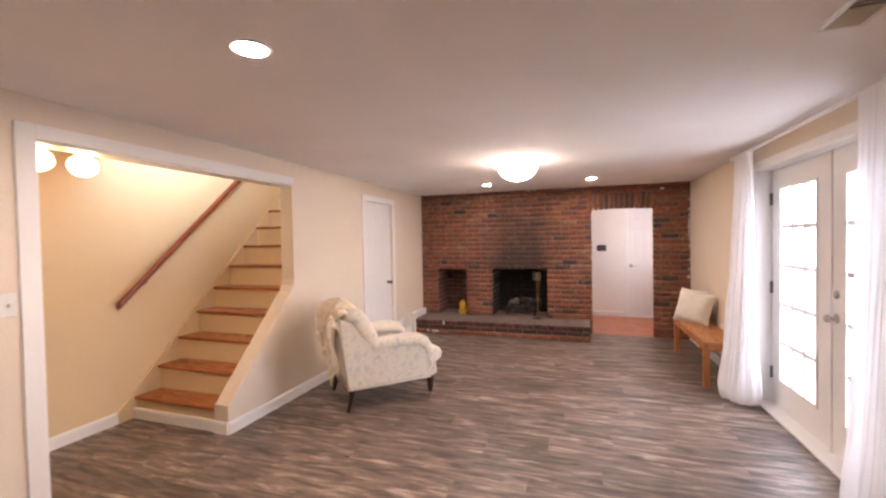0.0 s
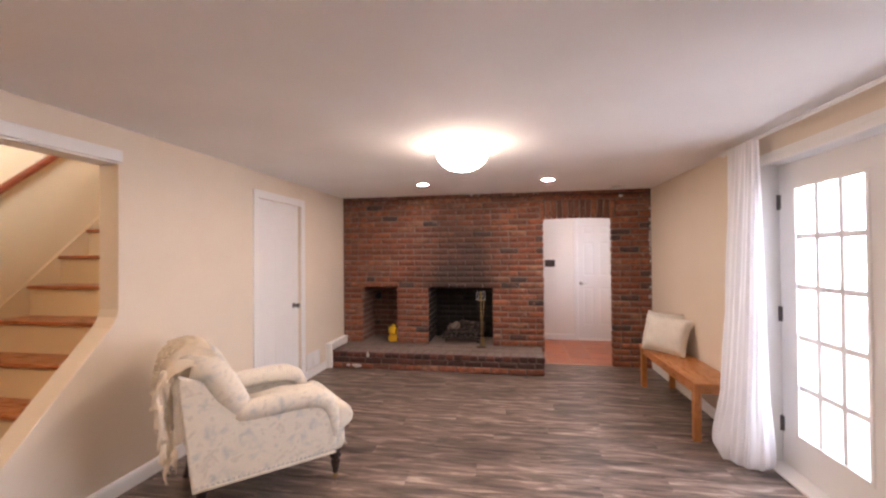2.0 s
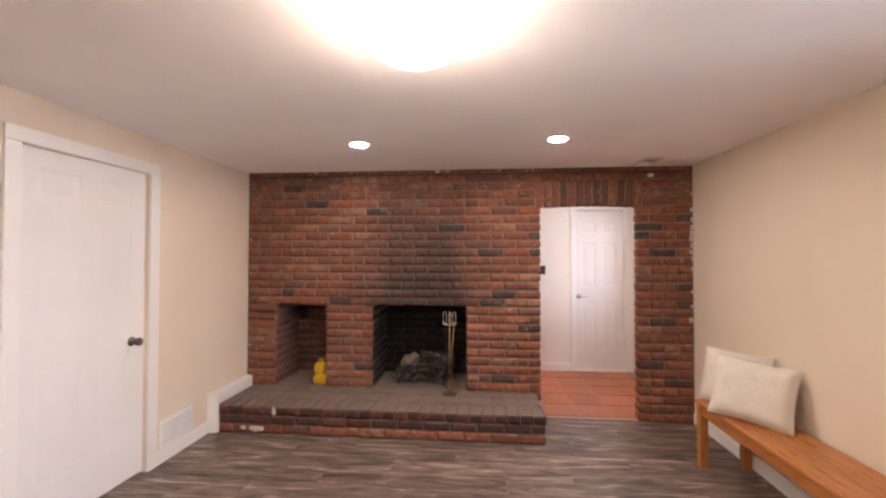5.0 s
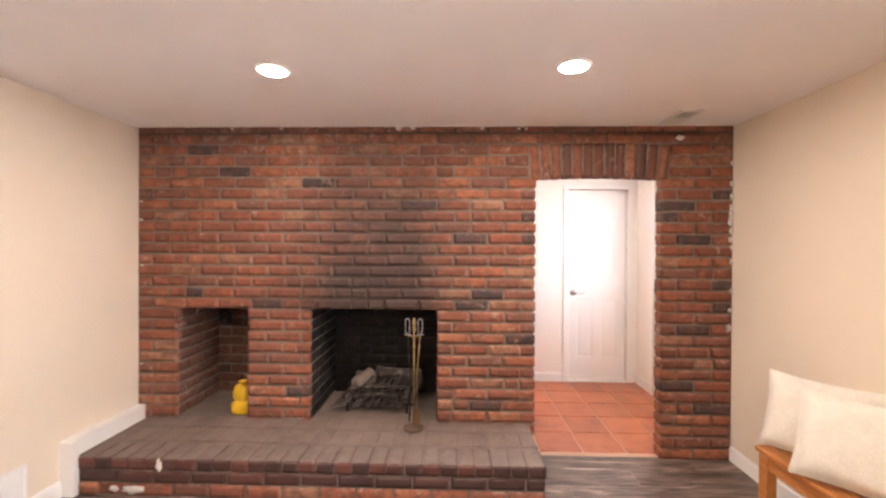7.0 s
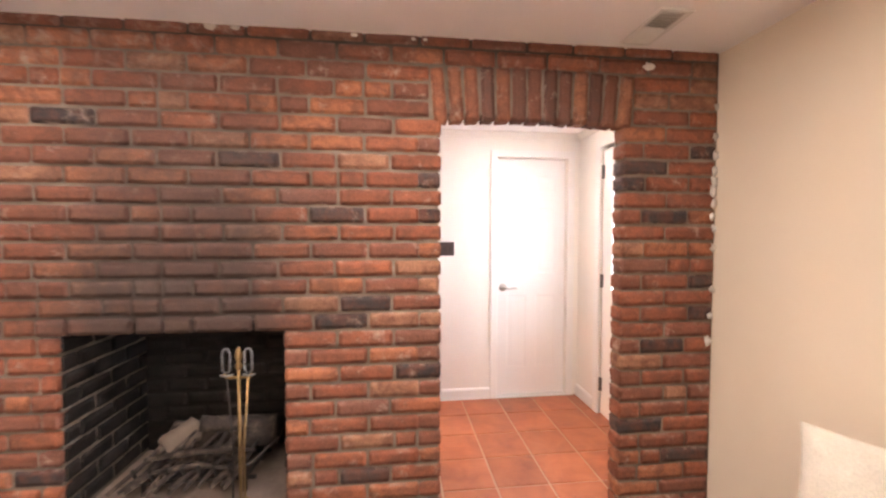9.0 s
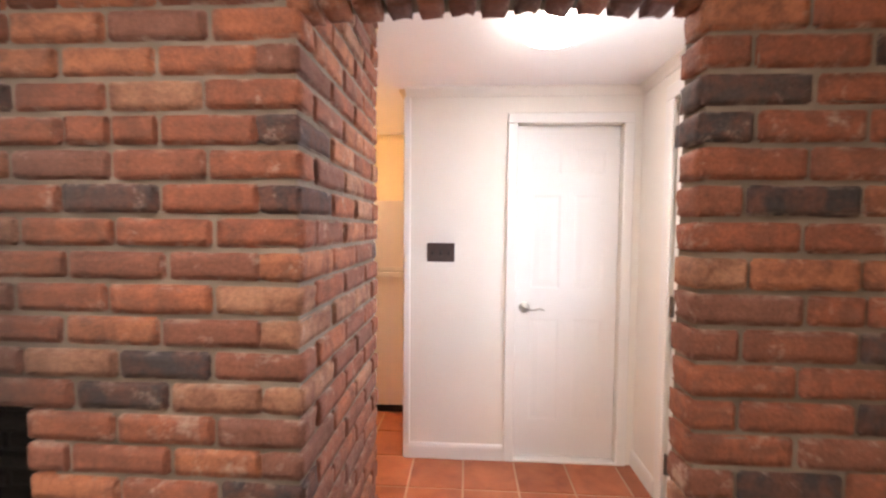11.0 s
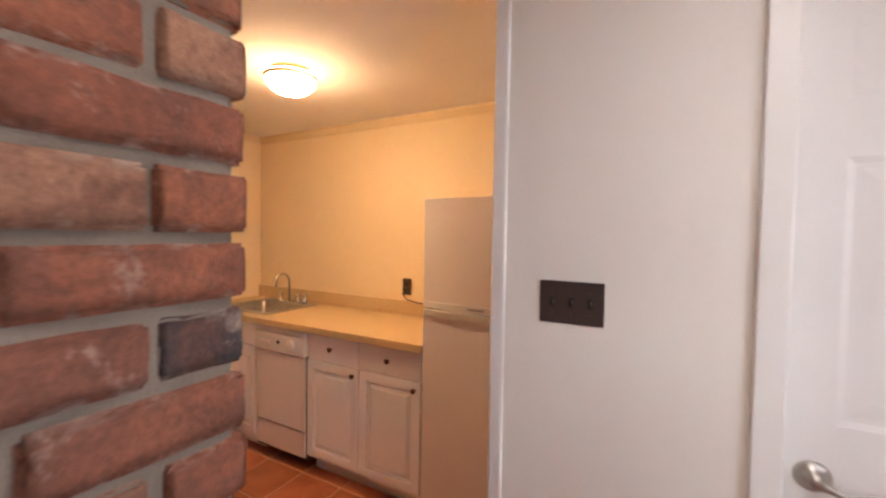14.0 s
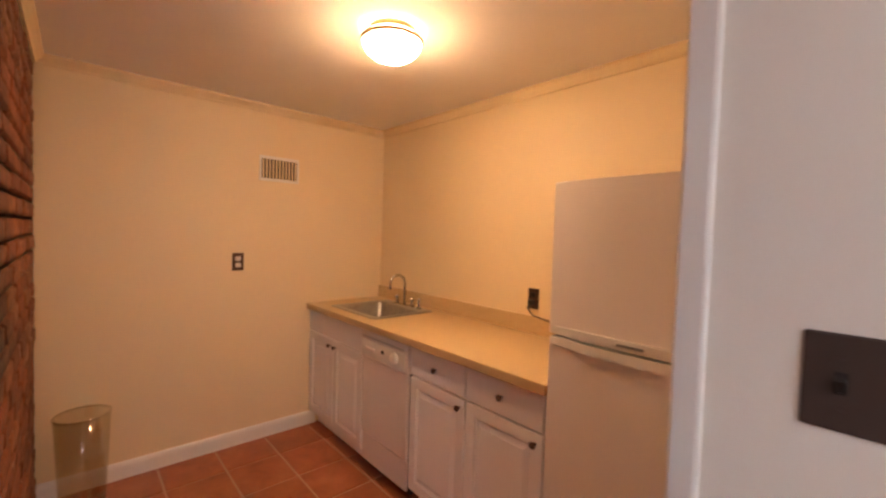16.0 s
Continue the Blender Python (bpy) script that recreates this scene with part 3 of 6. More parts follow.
# ---- doors ----
def casing(name, w, h, m, wide=0.075, deep=0.018):
    t = tagged(new(name), "white painted door casing", "door frame", "", "structure")
    t.matrix_basis = m
    for n, r in (("jamb", (-wide, 0, -deep, 0, 0, h)), ("jamb", (w, w + wide, -deep, 0, 0, h)), ("head", (-wide, w + wide, -deep, 0, h, h + wide))):
        part(n, boxes(r, bevel=0.005), TRIM, t)
    return t


def lever(parent, x, y, z, way=1):
    part("rose", lathe([(0.0, -0.002), (0.033, -0.002), (0.034, 0.004), (0.028, 0.010), (0.014, 0.014), (0.011, 0.045), (0.0, 0.045)], 20, Matrix.Translation((x, y, z)) @ pose(0, 0, 0, 90)), NICKEL, parent, "satin nickel rose", True)
    part("lever", sweep([(x, y - 0.042, z), (x + way * 0.015, y - 0.05, z + 0.001), (x + way * 0.035, y - 0.053, z - 0.007), (x + way * 0.058, y - 0.053, z - 0.006), (x + way * 0.082, y - 0.052, z + 0.001), (x + way * 0.10, y - 0.050, z - 0.001), (x + way * 0.115, y - 0.046, z - 0.010)], [0.011, 0.009, 0.0065, 0.006, 0.006, 0.0055, 0.004], 8), NICKEL, parent, "satin nickel lever", True)


def round_knob(parent, x, y, z, mat=None):
    part("knob", lathe([(0.0, 0.0), (0.03, 0.0), (0.03, 0.006), (0.012, 0.012), (0.011, 0.034), (0.024, 0.042), (0.028, 0.055), (0.022, 0.066), (0.0, 0.07)], 20, Matrix.Translation((x, y, z)) @ pose(0, 0, 0, 90)), mat or NICKEL, parent, "dark bronze knob" if mat else "satin nickel knob", True)


def panel_door(name, w, h, m, label, gap=0.012, relief_of=1.0):
    """Six moulded panels, face towards -y, hinge at x = 0."""
    t = tagged(new(name), label, "door", "", "structure")
    t.matrix_basis = m
    d = 0.035
    st, mid = 0.14 * w, 0.13 * w
    zs = [(0.25, 0.885), (1.07, 1.64), (1.765, h - 0.10)]
    rows = [(0, st, 0, d, gap, h), (w - st, w, 0, d, gap, h), (w / 2 - mid / 2, w / 2 + mid / 2, 0, d, gap, h)]
    lo = gap
    for a, b in zs + [(h, h)]:
        rows += [(st, w / 2 - mid / 2, 0, d, lo, a), (w / 2 + mid / 2, w - st, 0, d, lo, a)]
        lo = b
    part("slab", boxes(*rows), DOOR_WHITE, t)
    for x0, x1 in ((st, w / 2 - mid / 2), (w / 2 + mid / 2, w - st)):
        for a, b in zs:
            bm = bmesh.new()
            rings = []
            for ins, y in ((0, 0.0008), (0.014, 0.008 * relief_of), (0.024, 0.008 * relief_of), (0.055, 0.0025 * relief_of)):
                rings.append([bm.verts.new(p) for p in ((x0 + ins, y, a + ins), (x1 - ins, y, a + ins), (x1 - ins, y, b - ins), (x0 + ins, y, b - ins))])
            for p, q in zip(rings, rings[1:]):
                for i in range(4):
                    bm.faces.new((p[i], p[(i + 1) % 4], q[(i + 1) % 4], q[i]))
            bm.faces.new(rings[-1])
            part("panel", bm, DOOR_WHITE, t)
    return t


def hinge(parent, x, y, z):
    bm = boxes((x - 0.012, x + 0.02, y - 0.004, y, z - 0.05, z + 0.05))
    lathe([(0, -0.052), (0.008, -0.052), (0.008, 0.052), (0, 0.052)], 10, Matrix.Translation((x, y - 0.008, z)), bm)
    part("hinge", bm, HINGE, parent, "dark steel hinge")


# closet door in the west wall: face towards +x
mc = pose(XW - 0.03, 4.70, 0, 0, 0, 90)
closet = panel_door("door_1", 0.80, 2.02, mc, "white panelled closet door with a dark knob, closed", 0.012, 0.3)
round_knob(closet, 0.70, 0, 0.90, HINGE)
casing("door_1_frame", 0.80, 2.02, pose(XW, 4.70, 0, 0, 0, 90))
# partition door: face towards -y
md = pose(0.842, YP + 0.035, 0)
pd = panel_door("door_2", 0.605, 2.015, md, "white six-panel hall door with a lever handle, closed", 0.02, 0.42)
lever(pd, 0.052, 0, 0.952)
solid("trim", boxes((0.836, 1.451, YP + 0.05, YP + 0.07, 2.0, 2.06)), TRIM, "white door head stop", "trim", "structure")
solid("threshold", boxes((0.836, 1.451, YP - 0.012, YP + 0.09, -0.004, 0.010), bevel=0.003), TRIM, "pale marble threshold under the hall door", "threshold", "structure")
casing("door_2_frame", 0.617, 2.06, pose(0.835, YP, 0), 0.06)


def glazed_door(name, w, h, m, label, gx0, gx1, gz0, gz1, nx, nz, panels=False):
    """A door leaf with divided lights, face towards -y, hinge at x = 0."""
    t = tagged(new(name), label, "door", "", "structure")
    t.matrix_basis = m
    d = 0.045
    part("leaf", boxes((0, gx0, 0, d, 0.012, h), (gx1, w, 0, d, 0.012, h), (gx0, gx1, 0, d, 0.012, gz0), (gx0, gx1, 0, d, gz1, h)), DOOR_WHITE, t)
    bead = 0.014
    part("glazing_bead", boxes((gx0 - 0.012, gx0 + bead, -0.008, 0.004, gz0 - 0.012, gz1 + 0.012), (gx1 - bead, gx1 + 0.012, -0.008, 0.004, gz0 - 0.012, gz1 + 0.012), (gx0 + bead, gx1 - bead, -0.008, 0.004, gz0 - 0.012, gz0 + bead), (gx0 + bead, gx1 - bead, -0.008, 0.004, gz1 - bead, gz1 + 0.012), bevel=0.003), DOOR_WHITE, t)
    cw, ch = (gx1 - gx0) / nx, (gz1 - gz0) / nz
    for i in range(1, nx):
        part("muntin", boxes((gx0 + i * cw - 0.016, gx0 + i * cw + 0.016, 0.004, 0.036, gz0, gz1)), DOOR_WHITE, t)
    for k in range(1, nz):
        part("muntin", boxes((gx0, gx1, 0.006, 0.034, gz0 + k * ch - 0.016, gz0 + k * ch + 0.016)), DOOR_WHITE, t)
    for i in range(nx):
        for k in range(nz):
            p = part("pane", boxes((gx0 + i * cw, gx0 + (i + 1) * cw, 0.018, 0.022, gz0 + k * ch, gz0 + (k + 1) * ch)), PANE, t)
            p.visible_shadow = False
    return t


# patio doors: faces towards -x, so turned by -90 degrees about z (local x runs along -y)
XD = 1.60
leaf = glazed_door("door_3", 0.897, 2.05, pose(XD, 4.338, 0, 0, 0, -90), "white glazed patio door with fifteen panes, closed", 0.158, 0.728, 0.247, 1.885, 3, 5)
for z in (0.28, 1.03, 1.80):
    hinge(leaf, 0.0, 0, z)
leaf2 = glazed_door("door_4", 0.897, 2.05, pose(XD, 3.437, 0, 0, 0, -90), "white glazed patio door with fifteen panes, knob and deadbolt", 0.160, 0.730, 0.247, 1.885, 3, 5)
round_knob(leaf2, 0.065, 0, 0.93)
part("deadbolt", lathe([(0, 0), (0.028, 0), (0.028, 0.012), (0.02, 0.018), (0, 0.018)], 18, pose(0.065, 0, 1.09, 90)), NICKEL, leaf2, "satin nickel deadbolt", True)
part("astragal", boxes((-0.025, 0.02, -0.012, 0.0, 0.012, 2.05), bevel=0.003), DOOR_WHITE, leaf2)
frame_p = tagged(new("door_3_frame"), "white painted patio door frame", "door frame", "", "structure")
for n, r in (("jamb", (XE - 0.016, 1.68, 4.343, 4.40, 0, 2.09)), ("jamb", (XE - 0.016, 1.68, 2.38, 2.535, 0, 2.09)), ("head", (XE - 0.016, 1.68, 2.535, 4.343, 2.055, 2.09)),
             ("casing_strip", (XE - 0.016, XE, 4.40, 4.48, 0, 2.13)), ("casing_strip", (XE - 0.016, XE, 2.30, 2.38, 0, 2.13)), ("casing_strip", (XE - 0.016, XE, 2.38, 4.40, 2.09, 2.13)), ("threshold", (XE - 0.02, 1.69, 2.535, 4.343, -0.01, 0.014))):
    part(n, boxes(r, bevel=0.003), TRIM, frame_p)

# entry door in the hall: face towards -x
entry = glazed_door("door_5", 0.90, 2.05, pose(XH + 0.01, 7.90, 0, 0, 0, -90), "white entry door with a nine-pane window", 0.135, 0.705, 0.985, 1.95, 3, 3)
for z in (0.24, 1.05, 1.89):
    hinge(entry, 0.0, 0, z)
for x0 in (0.15, 0.48):
    part("panel", boxes((x0, x0 + 0.27, -0.008, 0.002, 0.25, 0.80), bevel=0.007), DOOR_WHITE, entry)
part("sticker", lathe([(0, 0.0), (0.055, 0.0), (0.055, 0.001), (0, 0.001)], 28, pose(0.253, 0.016, 1.83, 90)), paint("faded_red_sticker", (0.40, 0.27, 0.25), 0.5), entry, "faded round red sticker on the glass")
part("sticker_band", boxes((0.203, 0.303, 0.0145, 0.0155, 1.812, 1.842)), WHITE_PLASTIC, entry, "pale band across the sticker")
solid("trim", boxes((XH + 0.058, XH + 0.10, 7.865, 7.92, 0, 2.08), (XH + 0.058, XH + 0.10, 6.98, 7.035, 0, 2.08), (XH + 0.058, XH + 0.10, 7.035, 7.865, 2.03, 2.08)), TRIM, "white stop of the entry door frame", "trim", "structure")
casing("door_5_frame", 0.92, 2.08, pose(XH, 7.91, 0, 0, 0, -90))

# ---- staircase ----
stairs = thing("staircase", pose(0, 0, 0), "closed staircase with red oak treads and cream risers", "stairs")
RISE, RUN, Y0, N = 0.2155, 0.2095, 2.525, 16
for i in range(N):
    y, z = Y0 + i * RUN, -0.032 + RISE * (i + 1)
    part("riser", boxes((XS, XW - T, y, y + 0.018, z - RISE + (0.0 if i else 0.032), z - 0.028)), STAIR_WALL, stairs)
    part("tread", boxes((XS + 0.018, XW - T, y - 0.026, y + RUN + 0.018, z - 0.028, z), bevel=0.008), STAIR_WOOD, stairs, "red oak tread")
k = RISE / RUN
part("skirt_board", prism([(Y0 - 0.16, 0.0), (Y0 + 0.02, 0.0), (Y0 + N * RUN, N * RISE - 0.25), (Y0 + N * RUN, N * RISE + 0.14), (Y0 - 0.16, 0.10)], XS, XS + 0.018, "yz"), STAIR_WALL, stairs)
rail = thing("handrail", pose(XS + 0.07, 2.36, 1.0), "dark mahogany handrail fixed on the stairwell wall", "handrail")
L = 3.3
bm = bmesh.new()
prof = [(-0.022, -0.028), (0.022, -0.028), (0.026, 0.0), (0.024, 0.022), (0.0, 0.034), (-0.024, 0.022), (-0.026, 0.0)]
ends = [[bm.verts.new((a, yy, zz + b)) for a, b in prof] for yy, zz in ((0, 0.0), (L, L * 0.925))]
for i in range(7):
    bm.faces.new((ends[0][i], ends[0][(i + 1) % 7], ends[1][(i + 1) % 7], ends[1][i]))
bm.faces.new(ends[0]), bm.faces.new(ends[1][::-1])
part("rail", bm, RAIL_WOOD, rail)
for yy in (0.25, 1.6, 2.9):
    part("bracket", sweep([(-0.07, yy, yy * 0.925 - 0.07), (-0.03, yy, yy * 0.925 - 0.075), (0, yy, yy * 0.925 - 0.025)], 0.007, 8), BRASS, rail)

# ---- lamps ----
def dome_lamp(name, x, y, glass, label, r=0.19, drop=0.17, band=NICKEL, rim=False):
    t = thing(name, pose(x, y, CEIL), label, "ceiling lamp")
    part("canopy", lathe([(0, 0), (r * 0.78, 0), (r * 0.80, -0.010), (r * 0.79, -0.03), (0, -0.03)], 36), band, t, "", True)
    prof = [(r * 0.80, -0.028), (r * 0.93, -0.03), (r, -0.045)] + [(r * math.cos(a), -0.045 - (drop - 0.045) * math.sin(a)) for a in (math.pi / 2 * i / 9 for i in range(1, 9))] + [(0, -drop)]
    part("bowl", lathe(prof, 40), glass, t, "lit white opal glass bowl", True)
    if rim:
        part("rim", lathe([(r * 0.97, -0.038), (r * 1.04, -0.040), (r * 1.05, -0.048), (r * 1.0, -0.056), (r * 0.97, -0.038)], 40), band, t, "thin metal rim", True)
    part("finial", lathe([(0, -drop + 0.002), (0.008, -drop), (0.009, -drop - 0.006), (0, -drop - 0.012)], 12), band, t)
    return t


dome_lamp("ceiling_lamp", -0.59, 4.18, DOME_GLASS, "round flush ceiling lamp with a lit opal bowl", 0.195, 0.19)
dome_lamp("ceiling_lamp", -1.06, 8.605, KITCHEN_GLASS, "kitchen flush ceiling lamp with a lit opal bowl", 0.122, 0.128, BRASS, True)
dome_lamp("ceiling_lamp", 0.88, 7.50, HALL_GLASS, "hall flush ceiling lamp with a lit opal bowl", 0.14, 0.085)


def downlight(x, y, glass):
    t = thing("recessed_downlight", pose(x, y, CEIL), "round recessed ceiling downlight, lit", "downlight", "recessed ceiling lights")
    part("trim_ring", lathe([(0.060, 0.0), (0.080, 0.0), (0.080, -0.004), (0.074, -0.007), (0.062, -0.005), (0.060, 0.0)], 32), WHITE_PLASTIC, t, "", True)
    part("lens", lathe([(0, -0.003), (0.061, -0.003), (0.061, -0.0015), (0, -0.0015)], 32), glass, t, "lit lens")


for x, y, glass in ((-1.23, 1.32, SPOT_GLASS), (-1.25, 5.78, CAN_GLASS), (0.155, 5.76, CAN_GLASS)):
    downlight(x, y, glass)


def globe_lamp(x, y, z):
    t = thing("globe_lamp", pose(x, y, z), "frosted globe lamp hanging from the stairwell ceiling, lit", "ceiling lamp", "stairwell globes")
    part("globe", lathe([(0, -0.065)] + [(0.075 * math.cos(a), 0.065 * math.sin(a)) for a in (math.pi * (i / 12 - 0.5) for i in range(1, 12))] + [(0, 0.065)], 28), GLOBE_GLASS, t, "lit frosted glass globe", True)
    part("cap", lathe([(0, 0.06), (0.035, 0.06), (0.04, 0.085), (0.02, 0.10), (0, 0.10)], 20), NICKEL, t, "", True)
    part("stem", sweep([(0, 0, 0.09), (0, 0, CEIL - z - 0.01)], 0.008, 8), NICKEL, t)
    part("ceiling_plate", lathe([(0, CEIL - z - 0.02), (0.045, CEIL - z - 0.016), (0.05, CEIL - z), (0, CEIL - z)], 20), NICKEL, t, "", True)


globe_lamp(-2.87, 1.69, 1.989)
globe_lamp(-2.87, 1.463, 1.989)


VENT_GREY = paint("grey_duct_metal", (0.56, 0.52, 0.48), 0.6)


def ceiling_vent(x, y, lx, ly, turn, n):
    t = thing("ceiling_vent", pose(x, y, CEIL, 0, 0, turn), "white louvred ceiling air vent", "vent", "ceiling vents")
    part("vent_frame", boxes((-lx / 2, lx / 2, -ly / 2, -ly / 2 + 0.02, -0.008, 0), (-lx / 2, lx / 2, ly / 2 - 0.02, ly / 2, -0.008, 0), (-lx / 2, -lx / 2 + 0.02, -ly / 2 + 0.02, ly / 2 - 0.02, -0.008, 0), (lx / 2 - 0.02, lx / 2, -ly / 2 + 0.02, ly / 2 - 0.02, -0.008, 0), bevel=0.002), WHITE_PLASTIC, t)
    part("backing", boxes((-lx / 2 + 0.02, lx / 2 - 0.02, -ly / 2 + 0.02, ly / 2 - 0.02, -0.002, -0.001)), VENT_GREY, t)
    for i in range(n):
        s = part("slat", boxes((-lx / 2 + 0.02, lx / 2 - 0.02, -0.008, 0.008, -0.001, 0.0)), WHITE_PLASTIC, t)
        s.matrix_basis = pose(0, -ly / 2 + 0.02 + (i + 0.5) * (ly - 0.04) / n, -0.006, 38 if i < n / 2 else -38)


ceiling_vent(1.035, 6.505, 0.14, 0.29, 0, 12)
ceiling_vent(0.93, 1.80, 0.15, 0.32, 0, 12)


# ---- wall plates ----
def outlet(name, m, label, mat, kind="outlet"):
    t = thing(name, m, label, "outlet")
    part("plate", boxes((-0.035, 0.035, -0.006, 0, -0.0575, 0.0575), bevel=0.003), mat, t)
    for dz in (-0.021, 0.021):
        part("socket", boxes((-0.016, 0.016, -0.009, -0.005, dz - 0.014, dz + 0.014), bevel=0.004), WHITE_PLASTIC if mat is WHITE_PLASTIC else (FRIDGE if kind == "pale" else TOGGLE), t)


outlet("wall_outlet", pose(XK, 8.43, 1.22, 0, 0, 90), "dark bronze outlet plate with pale sockets", BRONZE, "pale")
outlet("wall_outlet", pose(-0.98, YK, 1.10), "dark bronze outlet plate above the counter", BRONZE)
outlet("wall_outlet", pose(XW, 4.30, 0.40, 0, 0, 90), "white outlet plate on the cream wall", WHITE_PLASTIC)


def switch_plate(name, m, gangs, mat, label):
    t = thing(name, m, label, "light switch")
    w = 0.07 + 0.049 * (gangs - 1)
    part("plate", boxes((-w / 2, w / 2, -0.006, 0, -0.0575, 0.0575), bevel=0.003), mat, t)
    dark = TOGGLE if mat is PLATE else WHITE_PLASTIC
    for g in range(gangs):
        x = (g - (gangs - 1) / 2) * 0.049
        part("slot", boxes((x - 0.006, x + 0.006, -0.0066, -0.0056, -0.013, 0.013)), dark, t)
        part("toggle", prism([(-0.005, -0.012), (-0.010, -0.010), (-0.024, 0.006), (-0.022, 0.012), (-0.005, 0.006)], x - 0.0045, x + 0.0045, "yz", 0.001, 1), dark, t)
        for dz in (-0.030, 0.030):
            part("screw", lathe([(0, 0), (0.0032, 0), (0.0026, 0.0014), (0, 0.0014)], 10, pose(x, -0.006, dz, 90)), mat, t)
    return t


switch_plate("light_switch", pose(0.380, YP, 1.287), 3, PLATE, "dark bronze triple light switch plate")
switch_plate("light_switch", pose(XW, 1.205, 1.22, 0, 0, 90), 1, WHITE_PLASTIC, "white light switch plate")

# wall register by the closet: two fields of fine slats
wreg = thing("wall_register", pose(XW, 5.775, 0.205, 0, 0, 90), "white painted return air register above the baseboard", "vent")
part("register_frame", boxes((-0.165, 0.165, -0.010, 0, -0.100, -0.084), (-0.165, 0.165, -0.010, 0, 0.072, 0.088), (-0.165, -0.149, -0.010, 0, -0.084, 0.072), (0.149, 0.165, -0.010, 0, -0.084, 0.072), (-0.008, 0.008, -0.009, 0, -0.084, 0.072), bevel=0.002), DOOR_WHITE, wreg)
part("backing", boxes((-0.149, 0.149, -0.002, -0.001, -0.084, 0.072)), VENT_GREY, wreg)
for i in range(14):
    for x in (-0.0785, 0.0785):
        sl = part("slat", boxes((-0.0705, 0.0705, -0.0055, 0.0055, -0.0006, 0.0006)), DOOR_WHITE, wreg)
        sl.matrix_basis = pose(x, -0.006, -0.0785 + i * 0.0111, 35)
# wall register in the kitchen
reg = thing("wall_register", pose(XK, 8.69, 1.85, 0, 0, 90), "louvred wall register with a pale frame", "vent")
part("register_frame", boxes((-0.135, 0.135, -0.008, 0, -0.085, -0.065), (-0.135, 0.135, -0.008, 0, 0.065, 0.085), (-0.135, -0.12, -0.008, 0, -0.065, 0.065), (0.12, 0.135, -0.008, 0, -0.065, 0.065), bevel=0.002), TRIM, reg)
# flat black sheet stands in for the shaded duct between the slats
part("backing", boxes((-0.12, 0.12, -0.002, -0.001, -0.065, 0.065)), BLACK, reg)
for i in range(11):
    s = part("slat", boxes((-0.0055, 0.0055, -0.001, 0.001, -0.064, 0.064)), KITCHEN_WALL, reg)
    s.matrix_basis = pose(-0.109 + i * 0.0218, -0.007, 0, 0, 0, 20)


# ---- curtains ----
def curtain(y0, y1, seed, spread, label):
    """A sheer panel gathered into a soft column under the rod at x = 1.40; the foot bunches out on the floor."""
    t = thing("curtain", pose(1.40, (y0 + y1) / 2, 0), label, "curtain", "sheer patio curtains")
    half = (y1 - y0) / 2
    r = random.Random(seed)
    ph = [r.uniform(0, 6) for _ in range(6)]

    def at(u, v):
        a = u * 2 * math.pi
        bunch = max(0.0, (v - 0.80) / 0.20)
        swell = 0.13 * math.sin(min(1.0, bunch * 1.12) * math.pi * 0.62) * (1 + 0.5 * noise.noise((math.cos(a) * 1.6, math.sin(a) * 1.6, 4 + seed)))
        tuck = 0.16 * max(0.0, (v - 0.975) / 0.025) ** 2
        ay = half * (1.0 + 0.06 * v + swell - tuck)
        ax = (0.028 + spread * v ** 1.3) * (1 + swell - tuck)
        drift = 1.1 * noise.noise((0, v * 1.7, seed)) + 0.5 * v
        rip = 0.065 * math.sin(7 * a + ph[0] + 1.8 * drift) + 0.055 * math.sin(13 * a + ph[1] - 2.2 * drift) + 0.03 * math.sin(27 * a + ph[2] + 2.4 * drift)
        crush = 0.22 * bunch * noise.noise((math.cos(a) * 4, math.sin(a) * 4, v * 9 + seed))
        k = 1 + rip * (0.6 + 0.5 * v) + crush
        x = ax * math.cos(a) * (1 + 2.2 * rip * (1 - 0.6 * v)) * k - 0.25 * spread * v ** 1.5
        y = ay * math.sin(a) * (1 + 0.3 * rip + 0.4 * crush)
        return (min(x, 0.088), y, 0.005 + 2.215 * (1 - v))

    part("panel", grid(220, 60, at), VOILE, t, "sheer white voile panel", True)
    return t


curtain(4.20, 4.57, 3, 0.105, "sheer white floor-length curtain gathered beside the patio door")
curtain(2.32, 2.76, 8, 0.06, "sheer white floor-length curtain at the patio door")
rod = thing("curtain_rod", pose(1.40, 3.40, 2.222), "white curtain rod above the patio doors", "curtain rod")
part("rod", sweep([(0, -1.23, 0), (0, 1.23, 0)], 0.012, 12), TRIM, rod, "", True)
for s in (-1, 1):
    part("finial", lathe([(0, 0), (0.014, 0.0), (0.016, 0.01), (0.024, 0.025), (0.024, 0.04), (0.012, 0.055), (0, 0.058)], 16, pose(0, s * 1.23, 0, -90 * s)), TRIM, rod, "", True)
    part("bracket", boxes((-0.008, 0.10, s * 1.19 - 0.01, s * 1.19 + 0.01, -0.02, -0.008), (0.094, 0.10, s * 1.19 - 0.018, s * 1.19 + 0.018, -0.05, 0.03)), TRIM, rod)


